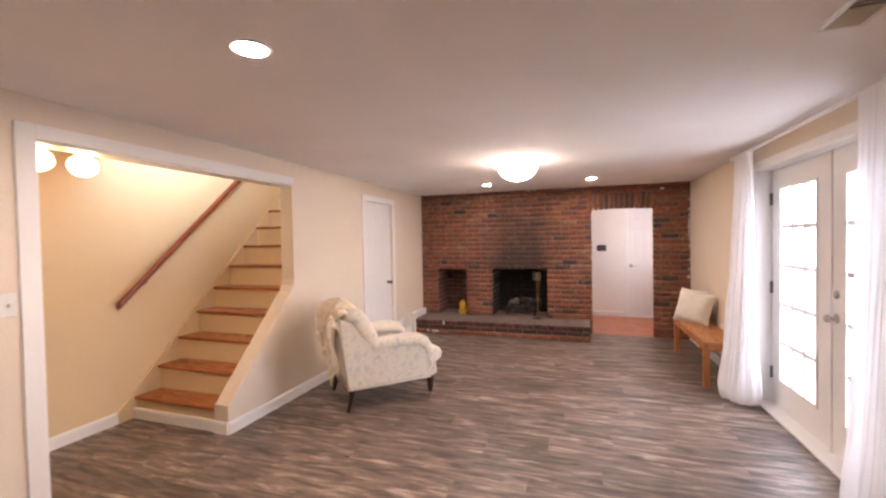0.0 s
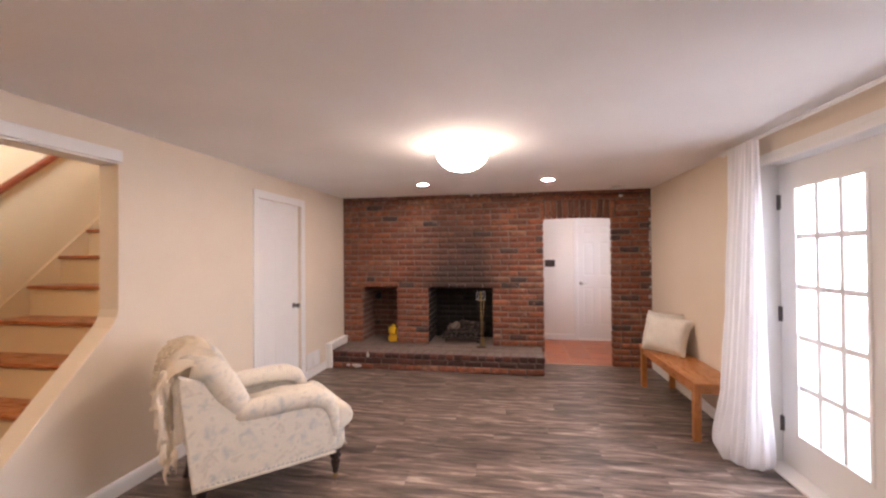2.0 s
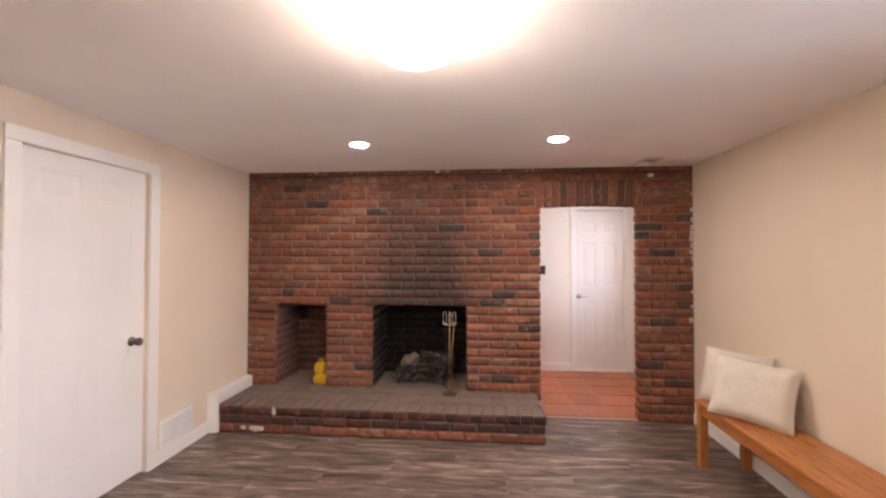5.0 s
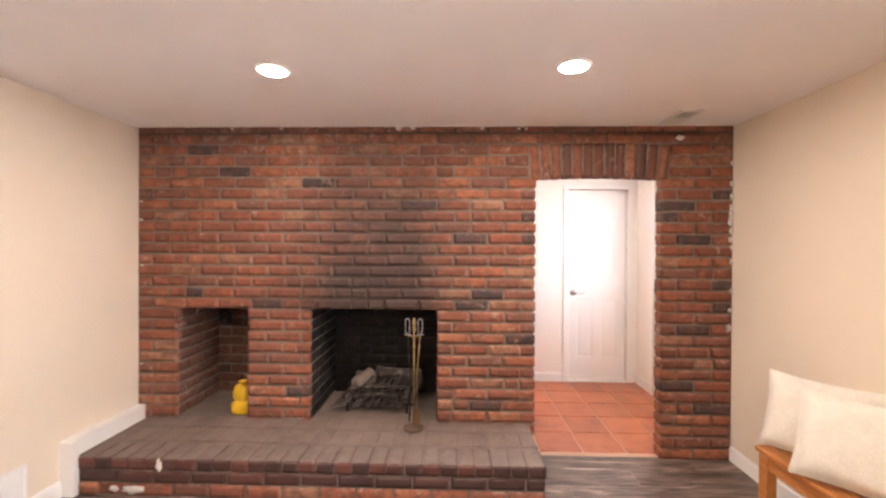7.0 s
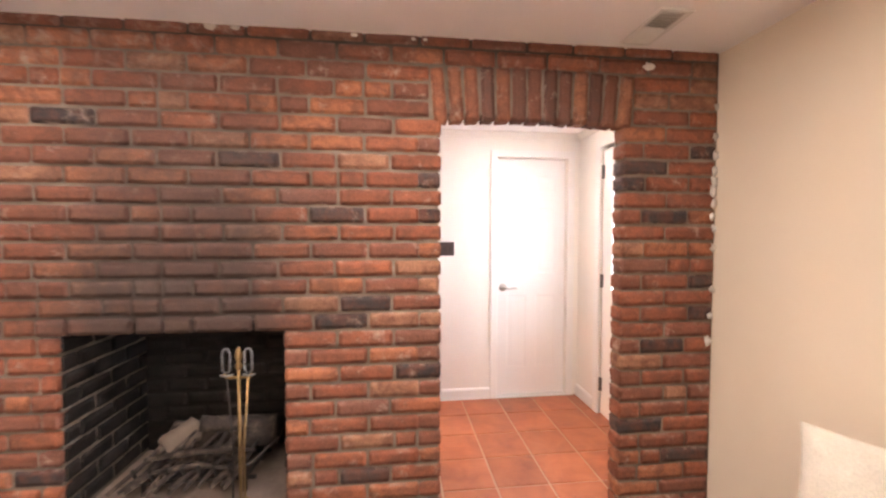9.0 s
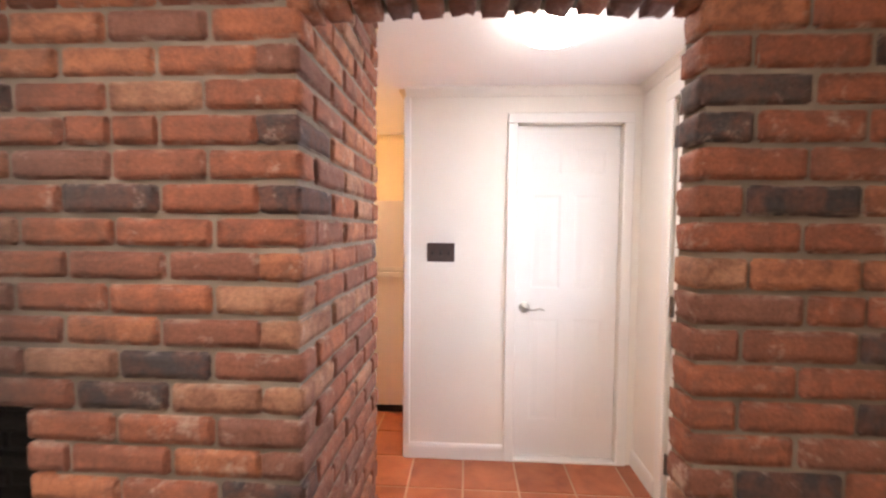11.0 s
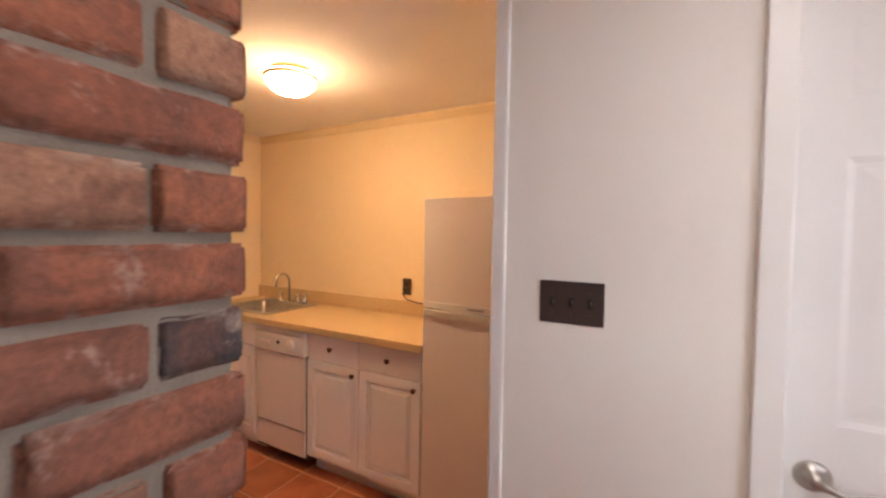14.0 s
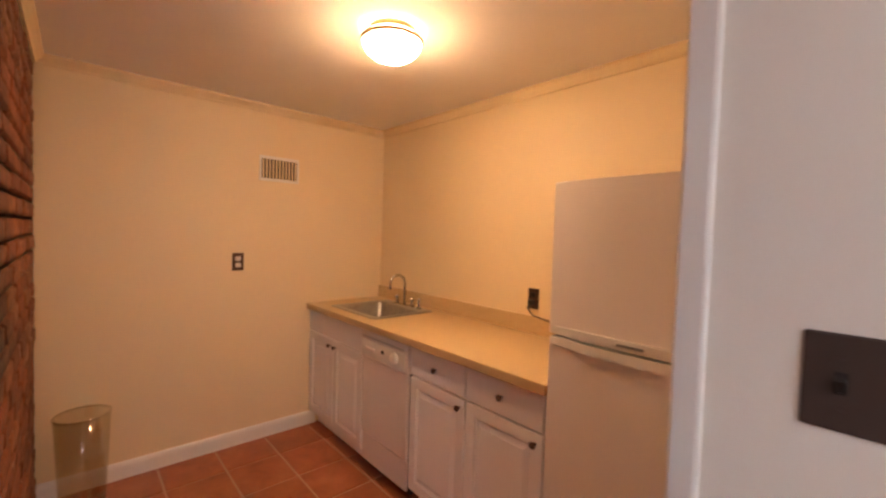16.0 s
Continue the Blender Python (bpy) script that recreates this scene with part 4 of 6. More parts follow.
# ---- bench and pillows ----
bench = thing("bench", pose(1.305, 5.27, 0), "honey-stained pine bench against the cream wall", "bench")
bx, by, bh = 0.165, 0.68, 0.455
part("seat", boxes((-bx - 0.01, bx + 0.01, -by - 0.02, by + 0.02, bh - 0.026, bh), bevel=0.006), BENCH_WOOD, bench)
for sx in (-1, 1):
    part("apron", boxes((sx * (bx - 0.02) - 0.011, sx * (bx - 0.02) + 0.011, -by + 0.05, by - 0.05, bh - 0.096, bh - 0.027), bevel=0.002), BENCH_WOOD, bench)
    for yy in (-by + 0.025, by - 0.025):
        part("leg", boxes((sx * (bx - 0.024) - 0.026, sx * (bx - 0.024) + 0.026, yy - 0.026, yy + 0.026, 0, bh - 0.027), bevel=0.004), BENCH_WOOD, bench)
for yy in (-by + 0.025, by - 0.025):
    part("end_rail", boxes((-bx + 0.055, bx - 0.055, yy - 0.011, yy + 0.011, bh - 0.09, bh - 0.027), bevel=0.002), BENCH_WOOD, bench)


def pillow(m, w, h, label, seed):
    t = thing("throw_pillow", m, label, "pillow", "pillows on the bench")
    ph = random.Random(seed).uniform(0, 9)

    def face(sgn):
        def at(u, v):
            a, b = 2 * u - 1, 2 * v - 1
            x = a * w / 2 * (1 - 0.07 * (1 - b * b)) if abs(a) > 0.999 else a * w / 2 * (1 - 0.07 * (1 - b * b) * abs(a) ** 3)
            z = b * h / 2 * (1 - 0.07 * (1 - a * a) * abs(b) ** 3)
            d = max(0.0, (1 - a ** 4) * (1 - b ** 4)) ** 0.55
            y = sgn * (0.07 * d + 0.004) * (1 + 0.12 * noise.noise((a * 1.7, b * 1.7, ph + sgn)))
            return (x, y, z + h / 2)
        return at

    bm = grid(18, 18, face(-1))
    grid(18, 18, face(1), bm)
    bmesh.ops.remove_doubles(bm, verts=bm.verts, dist=0.0005)
    part("cover", bm, PILLOW, t, "", True)
    edge = [face(0)(u, v) for u, v in [(i / 14, 0) for i in range(14)] + [(1, i / 14) for i in range(14)] + [(1 - i / 14, 1) for i in range(14)] + [(0, 1 - i / 14) for i in range(15)]]
    part("piping", sweep(edge, 0.005, 6), PILLOW, t, "", True)
    return t


pillow(pose(1.225, 5.535, bh + 0.005, -20, 0, -47) @ pose(0, 0, 0, 0, 3, 0), 0.43, 0.37, "ivory knitted square pillow leaning on the wall", 2)
pillow(pose(1.275, 5.80, bh + 0.005, -16, 0, -60), 0.43, 0.37, "ivory square pillow behind another pillow", 5)


# ---- armchair: local x is the way it faces, local y its left ----
CH_M = pose(-1.876, 3.612, 0, 0, 0, 45)
chair = thing("armchair", CH_M, "faded floral linen roll-arm chair with dark turned legs", "armchair")
part("seat_frame", prism([(-0.385, 0.20), (0.43, 0.20), (0.455, 0.24), (0.45, 0.34), (-0.385, 0.34)], -0.335, 0.335, "xz", 0.02), UPHOLSTERY, chair, "", True)
part("seat_cushion", prism([(-0.22, 0.335), (0.43, 0.335), (0.485, 0.36), (0.50, 0.41), (0.475, 0.465), (0.41, 0.495), (0.20, 0.505), (-0.22, 0.48)], -0.255, 0.255, "xz", 0.04, 4, prism([(0.385, 0.325), (0.455, 0.33), (0.505, 0.365), (0.515, 0.41), (0.495, 0.455), (0.44, 0.485), (0.39, 0.47)], -0.34, 0.34, "xz", 0.03, 4)), UPHOLSTERY, chair, "plump linen T-shaped seat cushion", True)
part("backrest", prism([(-0.40, 0.20), (-0.22, 0.34), (-0.21, 0.50), (-0.245, 0.66), (-0.30, 0.80), (-0.335, 0.865), (-0.36, 0.905), (-0.41, 0.925), (-0.46, 0.915), (-0.49, 0.88), (-0.495, 0.83), (-0.475, 0.79), (-0.465, 0.70), (-0.44, 0.50), (-0.415, 0.30)], -0.315, 0.315, "xz", 0.035, 4), UPHOLSTERY, chair, "scrolled back", True)
for s in (-1, 1):
    part("arm_panel", prism([(-0.41, 0.20), (0.375, 0.20), (0.385, 0.30), (0.37, 0.40), (0.345, 0.50), (0.30, 0.555), (0.20, 0.585), (-0.05, 0.565), (-0.20, 0.555), (-0.30, 0.66), (-0.36, 0.78), (-0.47, 0.83), (-0.475, 0.78)], s * 0.345 - 0.025, s * 0.345 + 0.025, "xz", 0.012, 2), UPHOLSTERY, chair)
    part("arm_roll", sweep([(-0.20, s * 0.315, 0.555), (-0.15, s * 0.322, 0.567), (-0.05, s * 0.325, 0.572), (0.12, s * 0.328, 0.578), (0.24, s * 0.33, 0.572), (0.32, s * 0.332, 0.535), (0.355, s * 0.333, 0.47), (0.365, s * 0.333, 0.38), (0.365, s * 0.333, 0.29)], [0.055, 0.062, 0.064, 0.066, 0.066, 0.060, 0.052, 0.044, 0.036], 16), UPHOLSTERY, chair, "rolled arm", True)
    part("back_wing", sweep([(-0.165, s * 0.292, 0.55), (-0.205, s * 0.292, 0.64), (-0.26, s * 0.29, 0.75), (-0.32, s * 0.288, 0.835), (-0.41, s * 0.29, 0.855)], [0.076, 0.080, 0.080, 0.074, 0.064], 16), UPHOLSTERY, chair, "", True)
    part("welt", sweep([(-0.405, s * 0.372, 0.21), (0.37, s * 0.372, 0.21)], 0.006, 6), CREAM_LINEN, chair, "", True)
    part("front_leg", lathe([(0, 0.205), (0.034, 0.205), (0.036, 0.185), (0.025, 0.175), (0.037, 0.160), (0.038, 0.145), (0.023, 0.130), (0.033, 0.118), (0.028, 0.090), (0.019, 0.055), (0.022, 0.045), (0.015, 0.036), (0, 0.036)], 18, pose(0.40, s * 0.29, 0)), DARK_WOOD, chair, "turned dark wood leg", True)
    part("caster", lathe([(0, -0.009), (0.014, -0.009), (0.018, -0.004), (0.018, 0.004), (0.014, 0.009), (0, 0.009)], 16, pose(0.40, s * 0.29, 0.018, 90)), BRASS, chair, "small brass caster", True)
    part("back_leg", sweep([(-0.36, s * 0.30, 0.205), (-0.365, s * 0.302, 0.15), (-0.38, s * 0.306, 0.08), (-0.405, s * 0.31, 0.0)], [0.030, 0.027, 0.022, 0.018], 10), DARK_WOOD, chair, "splayed dark wood leg", True)
    nails = bmesh.new()
    for i in range(30):
        lathe([(0, 0.005), (0.005, 0.0035), (0.0078, 0)], 8, pose(-0.39 + i * 0.026, s * 0.370, 0.228, -90 * s), nails)
    part("nail_trim", nails, NICKEL, chair, "row of small upholstery nails")
nails = bmesh.new()
for i in range(26):
    lathe([(0, 0.005), (0.005, 0.0035), (0.0078, 0)], 8, pose(0.4545, -0.325 + i * 0.026, 0.245, 0, 90), nails)
part("nail_trim", nails, NICKEL, chair, "row of small upholstery nails")
part("front_welt", sweep([(0.458, -0.33, 0.225), (0.458, 0.33, 0.225)], 0.006, 6), CREAM_LINEN, chair, "", True)

throw = thing("throw_blanket", CH_M, "cream woollen fringed throw draped over the chair back", "blanket")
path = [(-0.265, 0.86), (-0.30, 0.925), (-0.355, 0.955), (-0.42, 0.955), (-0.48, 0.935), (-0.52, 0.89), (-0.535, 0.82), (-0.535, 0.74), (-0.53, 0.65), (-0.525, 0.56), (-0.515, 0.47), (-0.505, 0.39), (-0.495, 0.31)]


def on_throw(u, v):
    """u runs over the chair back and down behind it, v across; one corner of the hem hangs lowest."""
    reach = 0.70 + 0.28 * math.exp(-((v - 0.16) / 0.12) ** 2) + 0.04 * math.sin(v * 19) + 0.03 * math.sin(v * 47)
    f = u * reach * (len(path) - 1)
    i = min(int(f), len(path) - 2)
    a, b = path[i], path[i + 1]
    q = f - i
    x, z = a[0] + (b[0] - a[0]) * q, a[1] + (b[1] - a[1]) * q
    hang = max(0.0, u * reach - 0.36)
    z -= 0.014 + (0.075 * max(0.0, (abs(2 * v - 1) - 0.6) / 0.4) ** 2 if u * reach < 0.42 else 0.0)
    wide = 0.345 - 0.03 * math.sin(u * 11) - 0.22 * hang
    y = -0.01 + (v - 0.5) * 2 * wide - 0.06 * hang
    fold = math.sin(v * 27 + 2.0 * u + 0.7) + 0.6 * math.sin(v * 61 + 5 * u + 1) + 0.5 * noise.noise((v * 9, u * 6, 3.0))
    amp = 0.006 + 0.028 * min(1.0, hang * 4)
    lump = 0.014 * (0.5 + noise.noise((v * 6, u * 9, 8.0)))
    n = Vector((-0.3, 0, 1)) if u * reach < 0.36 else Vector((-1, 0, 0.1))
    p = Vector((x, y + 0.4 * amp * math.cos(v * 27 + 2 * u), z)) + n * (amp * fold * 0.8 + lump)
    return tuple(p)


part("cloth", grid(46, 110, on_throw, None, 0.006), THROW_WOOL, throw, "", True)
fringe = bmesh.new()
fr = random.Random(4)
for i in range(80):
    v = (i + 0.5) / 80
    p = Vector(on_throw(1.0, v))
    ln = min(0.06 + 0.03 * math.sin(i * 2.1), p.z - 0.02)
    sweep([p + Vector((0, 0, 0.012)), p + Vector((-0.006, 0.006 * math.sin(i), -ln * 0.5)), p + Vector((0.004 * math.sin(i * 5), 0.014 * math.sin(i * 1.7), -ln))], [0.006, 0.005, 0.002], 5, fringe)
for e, n in ((0.0, 60), (0.03, 36), (0.07, 26), (1.0, 40), (0.96, 20)):
    s = 1 if e > 0.5 else -1
    for i in range(n):
        u = 0.50 + 0.50 * (i + fr.random()) / n
        p = Vector(on_throw(min(u, 1.0), e))
        d = Vector((fr.uniform(-0.022, 0.016), s * fr.uniform(0.006, 0.020), 0))
        ln = fr.uniform(0.03, 0.085)
        sweep([p, p + d * 0.7 + Vector((0, 0, -ln * 0.35)), p + d + Vector((fr.uniform(-0.008, 0.008), 0, -ln))], [0.006, 0.0055, 0.002], 5, fringe)
for i in range(200):
    u, v = fr.uniform(0.45, 0.95), fr.uniform(0.0, 1.0)
    p = Vector(on_throw(u, v))
    out = Vector((-0.25, 0, 1)) if u < 0.45 else Vector((-1, 0, 0.2))
    d = Vector((fr.uniform(-0.018, 0.006), fr.uniform(-0.016, 0.016), fr.uniform(-0.022, 0.0)))
    sweep([p - out * 0.004, p + out * 0.009 + d * 0.4, p + out * 0.004 + d * 1.3], [0.005, 0.0055, 0.002], 5, fringe)
tagged(part("fringe", fringe, THROW_WOOL, throw, "", True), kind="stuff")

# ---- in the fireplace ----
HTOP = 0.222
tools = thing("fireplace_tool_set", pose(-0.655, 6.60, HTOP), "tarnished brass fireplace tool stand with hanging tools", "fireplace tools")
part("base", lathe([(0, 0), (0.066, 0), (0.070, 0.006), (0.058, 0.013), (0.024, 0.020), (0.012, 0.034), (0, 0.034)], 28), DUSTY_BRASS, tools, "round dusty brass base", True)
part("pole", sweep([(0, 0, 0.03), (0, 0, 0.66)], 0.0065, 12), BRASS, tools, "", True)
part("top_knob", lathe([(0, 0.65), (0.010, 0.65), (0.015, 0.665), (0.008, 0.68), (0.013, 0.695), (0.014, 0.71), (0.008, 0.735), (0, 0.745)], 16), BRASS, tools, "", True)
part("hook_bar", sweep([(-0.050, -0.01, 0.640), (-0.046, -0.01, 0.622), (0, 0, 0.618), (0.046, -0.01, 0.622), (0.050, -0.01, 0.640)], 0.0055, 8), BRASS, tools, "", True)
for s, lo in ((-1, 0.09), (1, 0.06)):
    loop = [(s * 0.042 + dx, -0.014, z) for dx, z in ((-0.004, 0.640), (-0.014, 0.652), (-0.015, 0.72), (-0.008, 0.737), (0.006, 0.737), (0.014, 0.72), (0.013, 0.652), (0.004, 0.640))]
    part("tool_handle", sweep(loop, 0.0045, 7), STEEL, tools, "looped steel tool handle", True)
    part("cross_guard", sweep([(s * 0.042 - 0.024, -0.014, 0.634), (s * 0.042, -0.014, 0.628), (s * 0.042 + 0.024, -0.014, 0.634)], 0.0045, 7), STEEL, tools, "", True)
    part("tool_rod", sweep([(s * 0.042, -0.014, 0.630), (s * 0.020, -0.016, 0.35), (s * 0.024, -0.02, lo)], 0.0045, 8), BRASS if s > 0 else IRON, tools, "", True)
part("shovel", prism([(0.010, 0.03), (0.042, 0.03), (0.046, 0.11), (0.036, 0.14), (0.016, 0.14), (0.006, 0.11)], -0.024, -0.021, "xz"), BRASS, tools, "small brass shovel")
part("poker_tip", sweep([(-0.026, -0.02, 0.11), (-0.026, -0.02, 0.05), (-0.040, -0.02, 0.07)], [0.006, 0.004, 0.002], 6), IRON, tools)

grate = thing("fire_grate", pose(-0.95, 6.98, 0.214), "black iron fire grate", "fire grate")
for i in range(8):
    x = -0.24 + i * 0.068
    part("bar", sweep([(x, -0.16, 0.15), (x, -0.13, 0.085), (x, 0.0, 0.07), (x, 0.13, 0.08), (x, 0.16, 0.17)], 0.009, 6), IRON, grate, "", True)
for yy in (-0.12, 0.12):
    part("cross_bar", sweep([(-0.27, yy, 0.066), (0.27, yy, 0.066)], 0.009, 6), IRON, grate)
    for xx in (-0.22, 0.22):
        part("foot", sweep([(xx, yy, 0.066), (xx, yy, 0.0)], 0.010, 6), IRON, grate)


def char_material():
    m, nt, b = material("charred_log", 0.9)
    p = place(nt)
    nt.links.new(ramp(nt, noise_of(nt, p, 14.0, 6, 0.65), [(0.35, (0.012, 0.009, 0.008)), (0.55, (0.045, 0.032, 0.026)), (0.75, (0.20, 0.155, 0.125))]), b.inputs["Base Color"])
    relief(nt, b, noise_of(nt, p, 40.0, 5), 0.9, 0.01)
    return m


CHAR = char_material()
ASHEN = paint("pale_ashen_wood", (0.24, 0.18, 0.14), 0.95, 0.9, 0.3, 50.0)


def log(m, length, r, seed, label, mat=CHAR):
    bm = bmesh.new()
    n = 12
    rr = random.Random(seed)
    rings = []
    for i in range(9):
        x = (i / 8 - 0.5) * length
        rings.append([bm.verts.new((x, math.cos(a) * r * (1 + rr.uniform(-0.12, 0.12)), math.sin(a) * r * (1 + rr.uniform(-0.12, 0.12)))) for a in (2 * math.pi * k / n for k in range(n))])
    for a, b in zip(rings, rings[1:]):
        for k in range(n):
            bm.faces.new((a[k], a[(k + 1) % n], b[(k + 1) % n], b[k]))
    bm.faces.new(rings[0]), bm.faces.new(rings[-1][::-1])
    ob = solid("burnt_log", bm, mat, label, "log", "", True)
    ob.matrix_basis = m
    return tagged(ob, group="logs on the grate")


log(pose(-1.085, 7.03, 0.40, 0, -18, 50), 0.16, 0.062, 8, "pale ash-grey burnt log end on the grate", ASHEN)
log(pose(-0.90, 7.10, 0.385, 0, -4, -6), 0.52, 0.075, 4, "charred black log at the back of the grate")
log(pose(-0.84, 7.04, 0.455, 0, 8, 12), 0.30, 0.038, 5, "thin charred log lying across the others")
kindling = thing("kindling", pose(-0.93, 6.93, 0.295), "thin grey burnt sticks piled on the grate", "firewood")
kr = random.Random(11)
for i in range(17):
    x, lean, up = -0.25 + i * 0.029 + kr.uniform(-0.012, 0.012), kr.uniform(0.03, 0.12), kr.uniform(0.06, 0.15)
    part("stick", sweep([(x - lean, -0.16 + kr.uniform(-0.03, 0.02), 0.0), (x, -0.02, up * 0.4), (x + lean * 0.8, 0.09, up)], [0.009, kr.uniform(0.009, 0.015), 0.007], 7), CHAR, kindling, "", True)
for i in range(4):
    z = kr.uniform(0.02, 0.09)
    part("stick", sweep([(-0.22 + kr.uniform(-0.03, 0.03), -0.10 + i * 0.04, z), (0.0, -0.09 + i * 0.04, z + 0.02), (0.22 + kr.uniform(-0.05, 0.03), -0.10 + i * 0.04, z + kr.uniform(-0.01, 0.03))], [0.009, 0.014, 0.008], 7), CHAR, kindling, "", True)
ash = bmesh.new()
grid(36, 20, lambda u, v: (-1.37 + 0.84 * u, 6.74 + 0.52 * v, 0.2145 + 0.05 * max(0, noise.noise((u * 5, v * 4, 2.0)) + 0.25) * math.sin(math.pi * u) * math.sin(math.pi * v)), ash)
ASH = hearth_bed_material()
tagged(solid("ash_bed", ash, ASH, "grey ash and cinders on the firebox floor", "ash", "", True), kind="stuff")


def bundle(m, label):
    t = thing("wrapped_bundle", m, label, "package")
    for i, (z, w, d, h, turn) in enumerate(((0.0, 0.105, 0.085, 0.085, 8), (0.083, 0.085, 0.075, 0.085, -14))):
        bm = box(bmesh.new(), -w / 2, w / 2, -d / 2, d / 2, 0, h, 0.02, 3)
        bmesh.ops.subdivide_edges(bm, edges=bm.edges[:], cuts=1, use_grid_fill=True)
        for v in bm.verts:
            if v.co.z > 0.004:
                v.co += Vector((noise.noise(v.co * 30 + Vector((i * 5, 0, 0))), noise.noise(v.co * 28 + Vector((0, 9, i))), noise.noise(v.co * 25))) * 0.011
        p = part("packet", bm, YELLOW, t, "crumpled yellow packet", True)
        p.matrix_basis = pose(0, 0, z, 0, 0, turn)
    part("twist", lathe([(0, 0.16), (0.02, 0.165), (0.012, 0.178), (0.026, 0.195), (0.014, 0.2), (0, 0.198)], 10), YELLOW, t)


bundle(pose(-1.92, 6.80, HTOP) @ Matrix.Diagonal((1.40, 1.3, 1.2, 1)), "two yellow plastic wrapped packets stacked in the niche")
damper = thing("ash_brush", pose(-2.27, 7.19, 0.83), "small black brush hanging in the niche", "brush")
part("brush_head", lathe([(0, -0.04), (0.05, -0.035), (0.055, 0.0), (0.03, 0.04), (0.012, 0.07), (0, 0.07)], 14, pose(0, 0, 0, 0, 25, 0)), BLACK, damper, "", True)

# ---- kitchen ----
YF = 8.945        # cabinet faces
YD = 8.926        # door faces


def raised_panel(x0, x1, z0, z1, y):
    """A routed cabinet front."""
    bm = bmesh.new()
    rings = []
    for ins, dy in ((0, 0.019), (0, 0.003), (0.003, 0.0), (0.050, 0.0), (0.053, 0.014), (0.064, 0.015), (0.086, 0.001)):
        rings.append([bm.verts.new(p) for p in ((x0 + ins, y + dy, z0 + ins), (x1 - ins, y + dy, z0 + ins), (x1 - ins, y + dy, z1 - ins), (x0 + ins, y + dy, z1 - ins))])
    for p, q in zip(rings, rings[1:]):
        for i in range(4):
            bm.faces.new((p[i], p[(i + 1) % 4], q[(i + 1) % 4], q[i]))
    bm.faces.new(rings[-1]), bm.faces.new(rings[0])
    return bm


def cab_knob(parent, x, z):
    part("knob", lathe([(0, 0), (0.006, 0), (0.005, 0.012), (0.013, 0.017), (0.014, 0.022), (0.009, 0.027), (0, 0.028)], 14, pose(x, YD, z, 90)), BRONZE, parent, "dark bronze knob", True)


def base_cabinet(x0, x1, doors, drawer_knob, label):
    t = thing("base_cabinet", pose(0, 0, 0), label, "cabinet", "white kitchen base cabinets")
    part("carcass", boxes((x0, x1, YF, YK - 0.01, 0.10, 0.72), (x0, x1, YF, YF + 0.02, 0.72, 0.868), (x0, x0 + 0.018, YF + 0.02, YK - 0.01, 0.72, 0.868), (x1 - 0.018, x1, YF + 0.02, YK - 0.01, 0.72, 0.868), (x0, x1, YF + 0.065, YK - 0.01, 0.0, 0.10)), CABINET, t)
    fr = part("drawer_front", boxes((x0 + 0.004, x1 - 0.004, YD, YF - 0.001, 0.715, 0.862), bevel=0.003), CABINET, t)
    if drawer_knob:
        cab_knob(fr, (x0 + x1) / 2, 0.79)
    w = (x1 - x0) / doors
    for i in range(doors):
        d = part("cabinet_door", raised_panel(x0 + i * w + 0.004, x0 + (i + 1) * w - 0.004, 0.115, 0.705, YD), CABINET, t)
        kx = x0 + (i + 1) * w - 0.035 if (doors == 1 or i == 0) else x0 + i * w + 0.035
        cab_knob(d, kx, 0.665)
    return t


base_cabinet(-2.515, -1.765, 2, False, "white sink base cabinet with two raised-panel doors")
base_cabinet(-1.290, -0.888, 1, True, "white drawer base cabinet with one raised-panel door")
base_cabinet(-0.886, -0.478, 1, True, "white drawer base cabinet beside the refrigerator")

dw = thing("dishwasher", pose(0, 0, 0), "white built-in dishwasher with a dial panel", "dishwasher")
# tub in dark gasket colour, so shade is painted into the panel gaps
part("tub", boxes((-1.760, -1.294, YF, YK - 0.02, 0.06, 0.866)), GASKET, dw)
part("door_panel", boxes((-1.748, -1.308, YD - 0.004, YF - 0.001, 0.248, 0.70), bevel=0.004), FRIDGE, dw)
part("kick_panel", boxes((-1.748, -1.308, YD + 0.004, YF - 0.001, 0.08, 0.238), bevel=0.003), FRIDGE, dw)
cp = part("control_panel", boxes((-1.754, -1.300, YD - 0.014, YF - 0.001, 0.706, 0.862), bevel=0.006), FRIDGE, dw)
part("vent_slot", boxes((-1.735, -1.325, YD - 0.0165, YD - 0.010, 0.826, 0.836)), VENT_GREY, cp)
part("fascia", boxes((-1.742, -1.318, YD - 0.017, YD - 0.013, 0.722, 0.812), bevel=0.0015), WHITE_PLASTIC, cp, "pale raised control strip")
part("latch", boxes((-1.69, -1.60, YD - 0.026, YD - 0.016, 0.755, 0.775), bevel=0.004), FRIDGE, cp)
part("button", boxes((-1.535, -1.51, YD - 0.020, YD - 0.016, 0.765, 0.785), bevel=0.002), BLACK, cp)
part("dial", lathe([(0, 0), (0.030, 0), (0.030, 0.010), (0.024, 0.020), (0, 0.021)], 22, pose(-1.405, YD - 0.016, 0.772, 90)), WHITE_PLASTIC, cp, "round white dial", True)

